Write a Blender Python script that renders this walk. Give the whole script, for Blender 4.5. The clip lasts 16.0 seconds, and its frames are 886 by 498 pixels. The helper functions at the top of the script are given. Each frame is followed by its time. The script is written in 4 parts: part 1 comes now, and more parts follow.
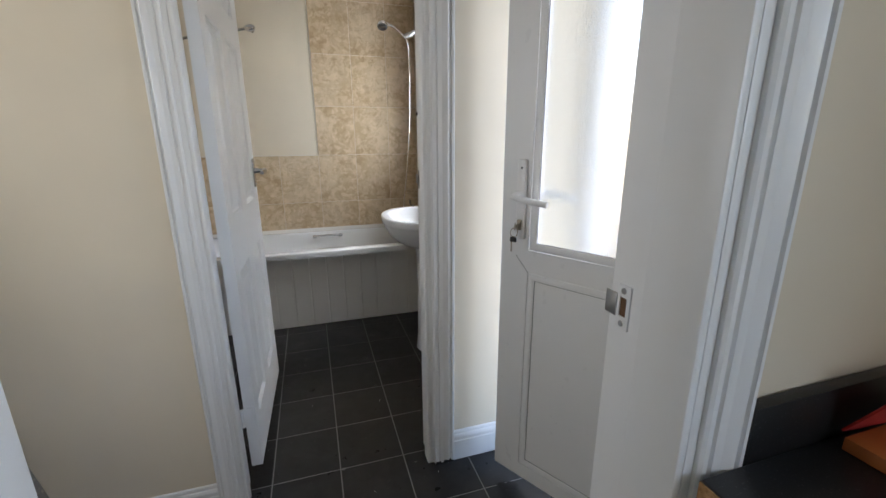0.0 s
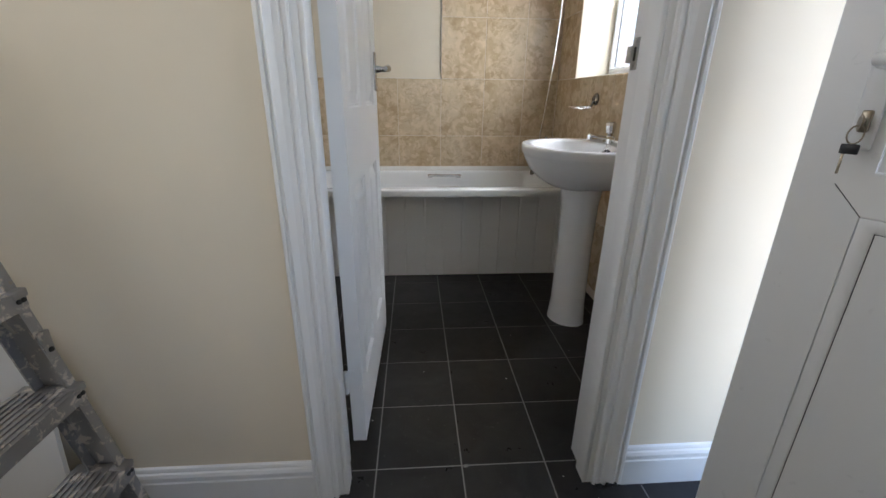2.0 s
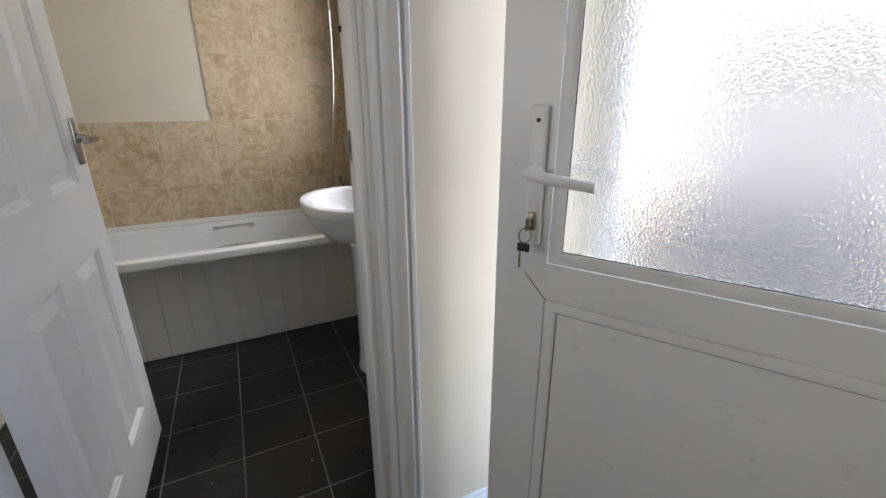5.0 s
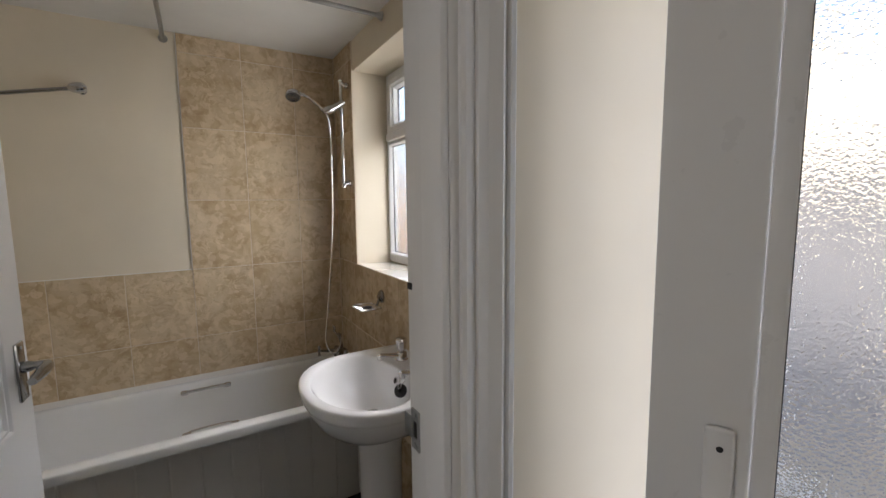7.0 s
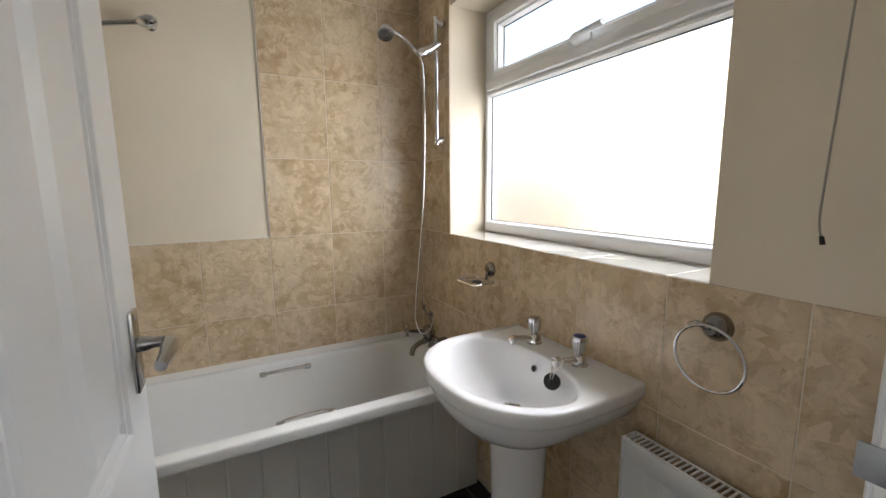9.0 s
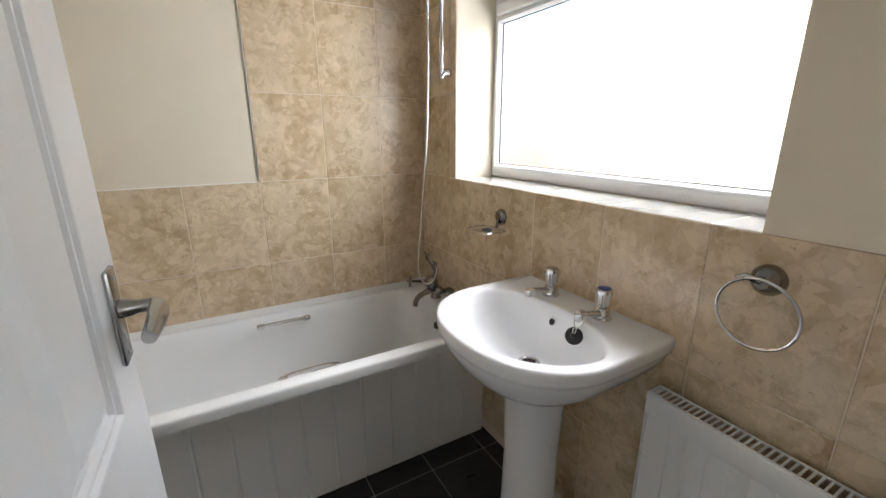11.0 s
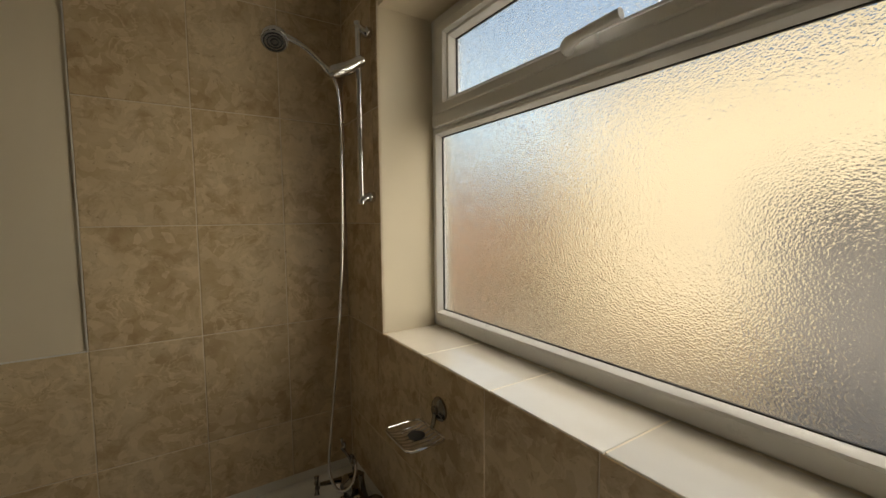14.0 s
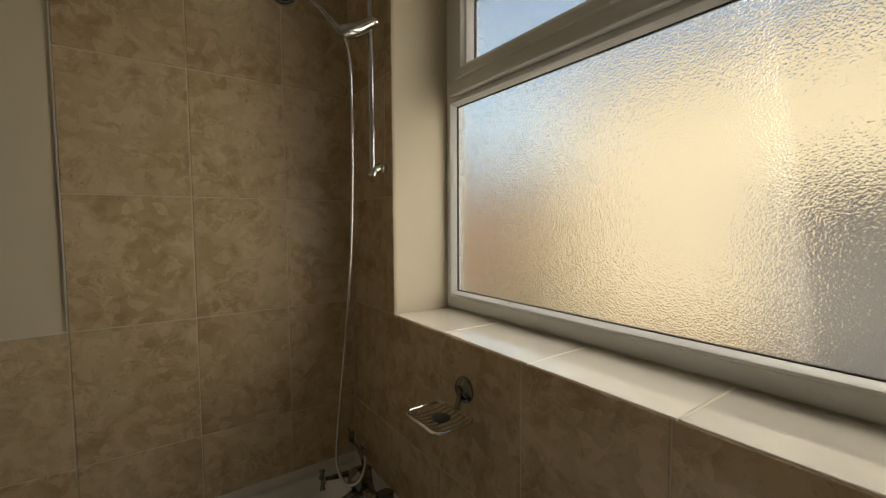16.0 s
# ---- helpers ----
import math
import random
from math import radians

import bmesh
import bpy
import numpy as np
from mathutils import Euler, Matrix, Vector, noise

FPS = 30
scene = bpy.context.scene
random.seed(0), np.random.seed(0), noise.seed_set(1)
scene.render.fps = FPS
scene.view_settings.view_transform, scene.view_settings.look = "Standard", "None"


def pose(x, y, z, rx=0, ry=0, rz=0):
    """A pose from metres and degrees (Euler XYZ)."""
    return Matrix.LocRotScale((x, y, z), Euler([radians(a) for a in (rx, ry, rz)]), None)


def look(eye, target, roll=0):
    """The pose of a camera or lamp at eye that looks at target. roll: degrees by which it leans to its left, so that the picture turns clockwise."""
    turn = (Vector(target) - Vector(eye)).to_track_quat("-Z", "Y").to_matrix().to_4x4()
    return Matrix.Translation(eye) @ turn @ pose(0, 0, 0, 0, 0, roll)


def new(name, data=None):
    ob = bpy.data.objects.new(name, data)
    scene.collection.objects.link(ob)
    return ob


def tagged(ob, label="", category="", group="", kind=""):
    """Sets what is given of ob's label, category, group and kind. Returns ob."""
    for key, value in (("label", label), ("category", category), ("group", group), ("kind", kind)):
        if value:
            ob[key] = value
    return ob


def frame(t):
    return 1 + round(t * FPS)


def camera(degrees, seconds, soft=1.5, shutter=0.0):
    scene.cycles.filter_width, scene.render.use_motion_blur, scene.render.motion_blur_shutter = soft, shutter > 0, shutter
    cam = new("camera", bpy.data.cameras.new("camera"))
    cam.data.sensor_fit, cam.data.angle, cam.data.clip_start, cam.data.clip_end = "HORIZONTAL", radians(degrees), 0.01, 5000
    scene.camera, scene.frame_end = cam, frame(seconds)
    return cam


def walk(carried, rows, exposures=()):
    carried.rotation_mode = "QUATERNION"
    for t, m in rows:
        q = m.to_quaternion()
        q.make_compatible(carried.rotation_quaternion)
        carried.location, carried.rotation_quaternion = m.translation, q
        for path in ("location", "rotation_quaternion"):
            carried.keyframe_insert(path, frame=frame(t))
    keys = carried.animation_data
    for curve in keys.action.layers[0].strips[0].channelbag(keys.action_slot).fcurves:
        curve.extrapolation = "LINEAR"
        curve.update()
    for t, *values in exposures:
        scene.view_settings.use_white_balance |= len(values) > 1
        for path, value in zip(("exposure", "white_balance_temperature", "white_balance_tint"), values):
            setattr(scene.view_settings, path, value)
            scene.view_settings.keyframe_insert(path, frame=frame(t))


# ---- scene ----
cam = camera(94.0, 16.0)
PATH = [
    (0, (0.15, 0.206, 1.274), (0.731, 2.048, 0.755), -0.3),
    (0.5, (0.141, 0.367, 1.235), (0.545, 2.238, 0.656), 0.0),
    (1, (0.092, 0.569, 1.187), (0.371, 2.452, 0.574), 0.6),
    (1.5, (0.051, 0.65, 1.107), (0.225, 2.533, 0.457), 0.7),
    (2, (0.038, 0.697, 1.042), (0.169, 2.569, 0.348), 0.6),
    (2.5, (0.096, 0.706, 1.021), (0.266, 2.551, 0.27), 0.4),
    (3, (0.179, 0.693, 0.976), (0.462, 2.499, 0.165), -0.2),
    (3.5, (0.241, 0.683, 0.938), (0.687, 2.434, 0.081), -0.6),
    (4, (0.269, 0.683, 0.929), (0.886, 2.387, 0.084), -0.6),
    (4.5, (0.289, 0.711, 1.05), (1.044, 2.397, 0.283), -0.7),
    (7, (0.248, 1.115, 1.477), (1.267, 2.822, 1.26), -0.6),
    (7.5, (0.178, 1.213, 1.457), (1.179, 2.933, 1.256), -0.5),
    (8, (0.125, 1.272, 1.421), (1.098, 3.008, 1.212), -0.5),
    (8.5, (0.075, 1.372, 1.372), (1.023, 3.117, 1.131), -0.4),
    (9, (0.037, 1.562, 1.372), (0.963, 3.31, 1.077), -0.5),
    (9.5, (0.01, 1.647, 1.348), (0.921, 3.388, 0.972), -0.5),
    (12, (0.079, 1.703, 1.367), (1.046, 3.356, 0.788), -0.3),
    (12.5, (0.146, 1.741, 1.427), (1.101, 3.429, 0.939), -0.4),
    (13, (0.235, 1.902, 1.471), (1.234, 3.59, 1.081), -0.4),
    (13.5, (0.358, 2.037, 1.519), (1.397, 3.725, 1.25), -0.5),
    (14, (0.453, 2.083, 1.524), (1.53, 3.761, 1.375), -0.6),
    (14.5, (0.484, 2.089, 1.549), (1.63, 3.726, 1.458), -0.4),
    (15, (0.515, 2.088, 1.541), (1.703, 3.697, 1.497), -0.4),
    (15.5, (0.492, 2.141, 1.486), (1.687, 3.744, 1.427), -0.3),
    (16, (0.41, 2.201, 1.427), (1.555, 3.837, 1.304), -0.3),
]
EXPOSURES = [
    (0.0, 2.85, 6000, 10), (1.0, 2.7, 6000, 10), (2.0, 2.9, 5950, 10), (3.5, 3.3, 5950, 11), (4.0, 3.42, 6000, 12), (4.5, 3.12, 6100, 12), (7.0, 2.2, 6450, 13), (7.5, 2.25, 6350, 12), (8.5, 2.45, 6300, 11),
    (9.0, 2.85, 6250, 11), (12.0, 3.15, 6100, 11), (12.5, 3.0, 6200, 11), (13.0, 2.8, 6400, 11), (13.5, 1.8, 7500, 10), (14.0, 1.18, 8600, 8), (15.0, 1.18, 8500, 7), (16.0, 1.05, 8300, 7),
]
walk(cam, [(t, look(eye, target, roll)) for t, eye, target, roll in PATH], EXPOSURES)

# ---- daylight ----
SUN_EL, SUN_AZ = 38.0, 75.0            # height of the sun, and how far it stands round from -y towards -x
world = bpy.data.worlds.new("daylight")
scene.world = world
world.use_nodes = True
wn = world.node_tree
sky = wn.nodes.new("ShaderNodeTexSky")
sky.sky_type = "NISHITA"
sky.sun_disc = False
sun_dir = Vector((-math.sin(radians(SUN_AZ)) * math.cos(radians(SUN_EL)), -math.cos(radians(SUN_AZ)) * math.cos(radians(SUN_EL)), math.sin(radians(SUN_EL))))
sky.sun_elevation = radians(SUN_EL)
sky.sun_rotation = math.atan2(sun_dir.x, sun_dir.y)
sky.air_density, sky.dust_density, sky.ozone_density = 1.0, 2.5, 1.0
wn.links.new(sky.outputs[0], wn.nodes["Background"].inputs[0])
wn.nodes["Background"].inputs[1].default_value = 0.15
sun_data = bpy.data.lights.new("sun", "SUN")
sun_data.energy, sun_data.angle, sun_data.color = 1.0, radians(0.6), (1.0, 0.93, 0.82)
sun = new("sun", sun_data)
sun.matrix_world = look((0, 0, 0), -sun_dir)


LOBBY_FILL_X = -1.72


def skylight(name, at, towards, width, height, watts, spread, color=(1.0, 0.985, 0.96)):
    """An added area lamp standing in for daylight, in or outside an opening."""
    data = bpy.data.lights.new(name, "AREA")
    data.shape, data.size, data.size_y, data.energy, data.spread = "RECTANGLE", width, height, watts, radians(spread)
    data.color = color
    ob = new(name, data)
    ob.matrix_world = look(at, Vector(at) + Vector(towards))
    return ob


# stands in for sky light through the pane, turned towards the bath wall
skylight("daylight_bathroom_window", (1.52, 2.62, 1.66), (-0.67, 0.74, -0.14), 0.5, 1.0, 1.05, 124)
# added fill, hidden above the window head, brightens door, basin and floor
skylight("daylight_bathroom_window_high", (2.9, 2.6, 3.9), (-2.7, -0.25, -2.9), 2.0, 1.2, 3.8, 64)
# added fill in an assumed kitchen window, never in view
skylight("daylight_kitchen_window", (1.14, -1.35, 1.6), (-0.6, 0.8, -0.15), 1.5, 1.0, 1.5, 165)
# added lamp in an assumed, unseen opening, as the lobby light comes from the left
skylight("daylight_lobby_window", (LOBBY_FILL_X, 1.11, 1.5), (1, 0, -0.15), 0.7, 1.0, 1.2, 170)
# added stand-in for daylight past the door, tinted pinkish for the wall beside it
skylight("daylight_back_door", (1.55, 0.95, 1.25), (-0.7, 0.72, -0.05), 0.7, 1.7, 0.52, 85, (1.0, 0.93, 0.90))


# ---- shapes ----
def add_box(bm, x0, x1, y0, y1, z0, z1):
    v = [bm.verts.new(p) for p in ((x0, y0, z0), (x1, y0, z0), (x1, y1, z0), (x0, y1, z0), (x0, y0, z1), (x1, y0, z1), (x1, y1, z1), (x0, y1, z1))]
    for f in ((3, 2, 1, 0), (4, 5, 6, 7), (0, 1, 5, 4), (1, 2, 6, 5), (2, 3, 7, 6), (3, 0, 4, 7)):
        bm.faces.new([v[i] for i in f])
    return bm


def box(x0, x1, y0, y1, z0, z1, bevel=0.0, seg=2):
    bm = add_box(bmesh.new(), x0, x1, y0, y1, z0, z1)
    if bevel:
        bmesh.ops.bevel(bm, geom=bm.edges[:], offset=bevel, segments=seg, affect="EDGES", profile=0.5)
    return bm


def loft(rings, cap_a=True, cap_b=True, closed=True):
    """Skin of rings with equal counts of points."""
    bm = bmesh.new()
    rows = [[bm.verts.new(p) for p in r] for r in rings]
    n = len(rows[0])
    for a, b in zip(rows, rows[1:]):
        for i in range(n if closed else n - 1):
            j = (i + 1) % n
            bm.faces.new((a[i], a[j], b[j], b[i]))
    if cap_a:
        bm.faces.new(rows[0][::-1])
    if cap_b:
        bm.faces.new(rows[-1])
    bmesh.ops.recalc_face_normals(bm, faces=bm.faces[:])
    return bm


def lathe(profile, n=24, at=(0, 0, 0), axis=(0, 0, 1)):
    """A turned body from (radius, height) pairs round an axis."""
    q = Vector((0, 0, 1)).rotation_difference(Vector(axis).normalized())
    rings = [[Vector(at) + q @ Vector((r * math.cos(2 * math.pi * i / n), r * math.sin(2 * math.pi * i / n), h)) for i in range(n)] for r, h in profile]
    return loft(rings)


def smooth_line(points, steps=8):
    """Catmull-Rom curve through points."""
    p = [Vector(q) for q in points]
    p = [2 * p[0] - p[1]] + p + [2 * p[-1] - p[-2]]
    out = []
    for a, b, c, d in zip(p, p[1:], p[2:], p[3:]):
        for k in range(steps):
            t = k / steps
            out.append(0.5 * (2 * b + (c - a) * t + (2 * a - 5 * b + 4 * c - d) * t * t + (3 * b - a - 3 * c + d) * t ** 3))
    return out + [p[-2]]


def tube(points, radius, n=10, closed=False):
    """A round bar along points; radius may be a list."""
    p = [Vector(q) for q in points]
    m = len(p)
    rad = radius if isinstance(radius, (list, tuple)) else [radius] * m
    rings, up = [], None
    for i in range(m):
        d = (p[(i + 1) % m] - p[i - 1]) if closed else (p[min(i + 1, m - 1)] - p[max(i - 1, 0)])
        d.normalize()
        if up is None:
            up = d.orthogonal().normalized()
        up = (up - d * up.dot(d)).normalized()
        side = d.cross(up)
        rings.append([p[i] + rad[i] * (up * math.cos(2 * math.pi * k / n) + side * math.sin(2 * math.pi * k / n)) for k in range(n)])
    if closed:
        rings.append(rings[0])
        return loft(rings, False, False)
    return loft(rings)


def extrude(profile, start, end, u, v):
    """A moulding: the profile's pairs along u and v, drawn from start to end."""
    u, v = Vector(u), Vector(v)
    return loft([[Vector(q) + u * a + v * b for a, b in profile] for q in (start, end)])


def rounded(cx, cy, hx, hy, r, z, n=10):
    """A rounded rectangle in the plane z."""
    out = []
    for sx, sy, a0 in ((1, 1, 0), (-1, 1, 90), (-1, -1, 180), (1, -1, 270)):
        for k in range(n):
            a = radians(a0 + 90 * k / (n - 1))
            out.append(Vector((cx + sx * (hx - r) + r * math.cos(a), cy + sy * (hy - r) + r * math.sin(a), z)))
    return out


def join(*bms):
    out = bmesh.new()
    for bm in bms:
        me = bpy.data.meshes.new("tmp")
        bm.to_mesh(me)
        bm.free()
        out.from_mesh(me)
        bpy.data.meshes.remove(me)
    return out


def mesh_of(name, bm, material, shade=35):
    me = bpy.data.meshes.new(name)
    bmesh.ops.recalc_face_normals(bm, faces=bm.faces[:])
    if shade:
        for f in bm.faces:
            f.smooth = True
        for e in bm.edges:
            if len(e.link_faces) != 2 or e.calc_face_angle(0) > radians(shade):
                e.smooth = False
    bm.to_mesh(me)
    bm.free()
    me.materials.append(material)
    return me


def part(name, bm, material, parent=None, label="", shade=35):
    ob = new(name, mesh_of(name, bm, material, shade))
    if parent is not None:
        ob.parent = parent
        ob.matrix_parent_inverse = parent.matrix_world.inverted()
    if label:
        ob["label"] = label
    return ob


def thing(name, at, label, category, group="", kind=""):
    ob = new(name)
    ob.empty_display_size = 0.05
    ob.location = at
    bpy.context.view_layer.update()
    return tagged(ob, label, category, group, kind)


def piece(name, me, parent, m):
    """One of many alike pieces, on shared mesh data."""
    ob = new(name, me)
    ob.parent = parent
    ob.matrix_parent_inverse = parent.matrix_world.inverted()
    ob.matrix_basis = m
    return ob


def structure(name, bm, material, label, category, shade=35):
    return tagged(part(name, bm, material, shade=shade), label, category, kind="structure")


def wall_bm(axis, d0, d1, a0, a1, z0, z1, openings=()):
    """A wall from a0 to a1 along the other axis, d0 to d1 thick along axis, with openings (a, a, z, z) right through."""
    bm = bmesh.new()
    aa = sorted({a0, a1, *[o[0] for o in openings], *[o[1] for o in openings]})
    zz = sorted({z0, z1, *[o[2] for o in openings], *[o[3] for o in openings]})
    for p, q in zip(aa, aa[1:]):
        for r, s in zip(zz, zz[1:]):
            if any(o[0] <= p and q <= o[1] and o[2] <= r and s <= o[3] for o in openings):
                continue
            if axis == "x":
                add_box(bm, d0, d1, p, q, r, s)
            else:
                add_box(bm, p, q, d0, d1, r, s)
    bmesh.ops.remove_doubles(bm, verts=bm.verts[:], dist=1e-5)
    seen = {}
    for f in bm.faces:
        key = tuple(round(c, 4) for c in f.calc_center_median())
        seen.setdefault(key, []).append(f)
    twins = [f for fs in seen.values() if len(fs) > 1 for f in fs]
    bmesh.ops.delete(bm, geom=twins, context="FACES")
    return bm


def tile_bm(w, h, t, edge=0.0015):
    """A tile lying in x and y with its face up, its upper edges worn off."""
    return loft([[Vector((sx * (w / 2 - i), sy * (h / 2 - i), z)) for sx, sy in ((1, 1), (-1, 1), (-1, -1), (1, -1))] for i, z in ((0, 0), (0, t - edge), (edge, t))])


# ---- materials ----
class Nodes:
    """Short hand for a node material."""

    def __init__(self, name, color, rough, metal=0.0, **more):
        self.mat = bpy.data.materials.new(name)
        self.mat.use_nodes = True
        self.t = self.mat.node_tree
        self.b = self.t.nodes["Principled BSDF"]
        self.b.inputs["Base Color"].default_value = (*color, 1)
        self.b.inputs["Roughness"].default_value = rough
        self.b.inputs["Metallic"].default_value = metal
        for k, v in more.items():
            self.b.inputs[k.replace("_", " ")].default_value = v
        self.uv = self.t.nodes.new("ShaderNodeTexCoord").outputs["Object"]

    def add(self, kind, **ins):
        n = self.t.nodes.new(kind)
        for k, v in ins.items():
            s = n.inputs[k.replace("_", " ")]
            if hasattr(v, "links"):
                self.t.links.new(v, s)
            else:
                s.default_value = v
        return n

    def noise(self, scale, detail=4, rough=0.55, dist=0.0, vec=None):
        return self.add("ShaderNodeTexNoise", Vector=vec or self.uv, Scale=scale, Detail=detail, Roughness=rough, Distortion=dist).outputs["Fac"]

    def ramp(self, fac, *stops):
        n = self.add("ShaderNodeValToRGB", Fac=fac)
        e = n.color_ramp.elements
        while len(e) < len(stops):
            e.new(0.5)
        for el, (p, c) in zip(e, stops):
            el.position = p
            el.color = (*c, 1) if isinstance(c, tuple) else (c, c, c, 1)
        return n.outputs["Color"]

    def mix(self, a, b, fac, mode="MIX"):
        n = self.t.nodes.new("ShaderNodeMix")
        n.data_type, n.blend_type = "RGBA", mode
        for s, v in ((n.inputs[6], a), (n.inputs[7], b), (n.inputs[0], fac)):
            if hasattr(v, "links"):
                self.t.links.new(v, s)
            else:
                s.default_value = (*v, 1) if isinstance(v, tuple) else v
        return n.outputs[2]

    def color(self, sock):
        self.t.links.new(sock, self.b.inputs["Base Color"])

    def rough(self, sock):
        self.t.links.new(sock, self.b.inputs["Roughness"])

    def bump(self, height, strength, dist):
        n = self.add("ShaderNodeBump", Height=height, Strength=strength, Distance=dist)
        self.t.links.new(n.outputs[0], self.b.inputs["Normal"])
        return n

    def random_shift(self, by):
        """Object coordinates, moved by a random amount for each object."""
        r = self.add("ShaderNodeObjectInfo").outputs["Random"]
        k = self.add("ShaderNodeVectorMath", Vector=self.uv)
        k.operation = "ADD"
        c = self.add("ShaderNodeCombineXYZ", Z=0.0)
        for i, f in enumerate((1.0, 7.3, 3.1)):
            mm = self.add("ShaderNodeMath")
            mm.operation = "MULTIPLY"
            self.t.links.new(r, mm.inputs[0])
            mm.inputs[1].default_value = by * f
            self.t.links.new(mm.outputs[0], c.inputs[i])
        self.t.links.new(c.outputs[0], k.inputs[1])
        return k.outputs[0], r


def painted(name, color, rough, vary=0.06, bump=0.15, scale=220):
    m = Nodes(name, color, rough)
    big = m.noise(2.3, 3)
    dark = tuple(c * (1 - vary) for c in color)
    light = tuple(min(1, c * (1 + vary * 0.5)) for c in color)
    m.color(m.ramp(big, (0.3, dark), (0.7, light)))
    m.bump(m.noise(scale, 3), bump, 0.0006)
    m.rough(m.ramp(m.noise(9, 4), (0.3, rough - 0.05), (0.7, rough + 0.07)))
    return m.mat


MAGNOLIA = painted("magnolia_emulsion", (0.755, 0.672, 0.535), 0.75)
CEILING_WHITE = painted("ceiling_white", (0.80, 0.79, 0.76), 0.85)
RENDER_CREAM = painted("cream_render", (0.62, 0.585, 0.47), 0.9, 0.1, 0.6, 60)


def stone_tile(name, light, mid, dark, gloss, veined=1.0):
    """Brecciated stone: soft clouds, broken pale fragments, short pale veins and small brown pits; each tile cut from another place."""
    m = Nodes(name, mid, gloss)
    vec, r = m.random_shift(3.0)
    warp = m.add("ShaderNodeTexNoise", Vector=vec, Scale=9.0, Detail=3.0)
    bent = m.add("ShaderNodeVectorMath", Vector=vec)
    bent.operation = "MULTIPLY_ADD"
    bent.inputs[1].default_value = (1, 1, 1)
    small = m.add("ShaderNodeVectorMath")
    small.operation = "SCALE"
    m.t.links.new(warp.outputs["Color"], small.inputs[0])
    small.inputs["Scale"].default_value = 0.09
    m.t.links.new(small.outputs[0], bent.inputs[2])
    where = bent.outputs[0]
    cloud = m.noise(5, 6, 0.6, 0.3, vec)
    base = m.ramp(cloud, (0.30, tuple(0.45 * a + 0.55 * b for a, b in zip(mid, dark))), (0.46, mid), (0.62, light))
    frag = m.add("ShaderNodeTexVoronoi", Vector=where, Scale=36.0)
    tint = m.ramp(m.add("ShaderNodeSeparateColor", Color=frag.outputs["Color"]).outputs[0], (0.35, 0.0), (0.85, 0.6 * veined))
    base = m.mix(base, tuple(min(1, c * 1.14) for c in light), tint)
    brown = m.ramp(m.noise(15, 7, 0.68, 0.4, where), (0.36, 0.5 * veined), (0.50, 0.0))
    base = m.mix(base, dark, brown)
    vein = m.ramp(m.noise(13, 3, 0.6, 0.9, where), (0.475, 0.0), (0.50, 0.55 * veined), (0.525, 0.0))
    gate = m.ramp(m.noise(6, 2, 0.5, 0.0, vec), (0.50, 0.0), (0.62, 1.0))
    base = m.mix(base, tuple(min(1, c * 1.24) for c in light), m.mix(vein, gate, 1.0, "MULTIPLY"))
    pits = m.ramp(m.noise(70, 4, 0.6, 0.4, vec), (0.29, 0.5 * veined), (0.36, 0.0))
    base = m.mix(base, tuple(c * 0.7 for c in dark), pits)
    tone = m.ramp(r, (0.0, 0.94), (1.0, 1.05))
    m.color(m.mix(base, tone, 1.0, "MULTIPLY"))
    m.rough(m.ramp(cloud, (0.3, gloss + 0.08), (0.7, gloss)))
    m.bump(m.noise(30, 4, 0.5, 0, vec), 0.02 + 0.06 * veined, 0.0008)
    m.b.inputs["Coat Weight"].default_value = 1.0 - veined
    m.b.inputs["Coat IOR"].default_value = 1.8
    return m.mat


STONE = stone_tile("beige_stone_tile", (0.67, 0.54, 0.375), (0.565, 0.43, 0.27), (0.36, 0.24, 0.13), 0.17)
SILL_STONE = stone_tile("pale_sill_tile", (0.80, 0.77, 0.71), (0.77, 0.735, 0.665), (0.74, 0.70, 0.625), 0.07, 0.0)


def floor_tile():
    m = Nodes("dark_slate_tile", (0.03, 0.029, 0.03), 0.45, Specular_IOR_Level=0.35)
    vec, r = m.random_shift(5.0)
    cloud = m.noise(6, 6, 0.6, 0.8, vec)
    base = m.ramp(cloud, (0.3, (0.012, 0.0112, 0.0112)), (0.7, (0.028, 0.0265, 0.027)))
    dust = m.ramp(m.noise(60, 5, 0.7, 0, vec), (0.62, 0.0), (0.78, 0.5))
    base = m.mix(base, (0.11, 0.105, 0.1), dust)
    m.color(m.mix(base, m.ramp(r, (0.0, 0.9), (1.0, 1.1)), 1.0, "MULTIPLY"))
    m.rough(m.ramp(m.noise(14, 5, 0.6, 0, vec), (0.3, 0.26), (0.7, 0.46)))
    m.bump(m.noise(22, 6, 0.6, 0.5, vec), 0.22, 0.002)
    return m.mat


FLOOR_TILE = floor_tile()
GROUT_FLOOR = painted("grey_grout", (0.25, 0.24, 0.23), 0.9, 0.2, 0.4, 120)
GROUT_WALL = painted("cream_grout", (0.72, 0.63, 0.50), 0.85, 0.12, 0.3, 150)


def plain(name, color, rough, metal=0.0, wear=0.03, **more):
    m = Nodes(name, color, rough, metal, **more)
    n = m.noise(25, 4)
    m.rough(m.ramp(n, (0.3, max(0.02, rough - wear)), (0.7, rough + wear)))
    return m.mat


def gloss_white():
    m = Nodes("white_gloss_paint", (0.80, 0.80, 0.80), 0.3)
    m.bump(m.noise(35, 2), 0.04, 0.001)
    return m.mat


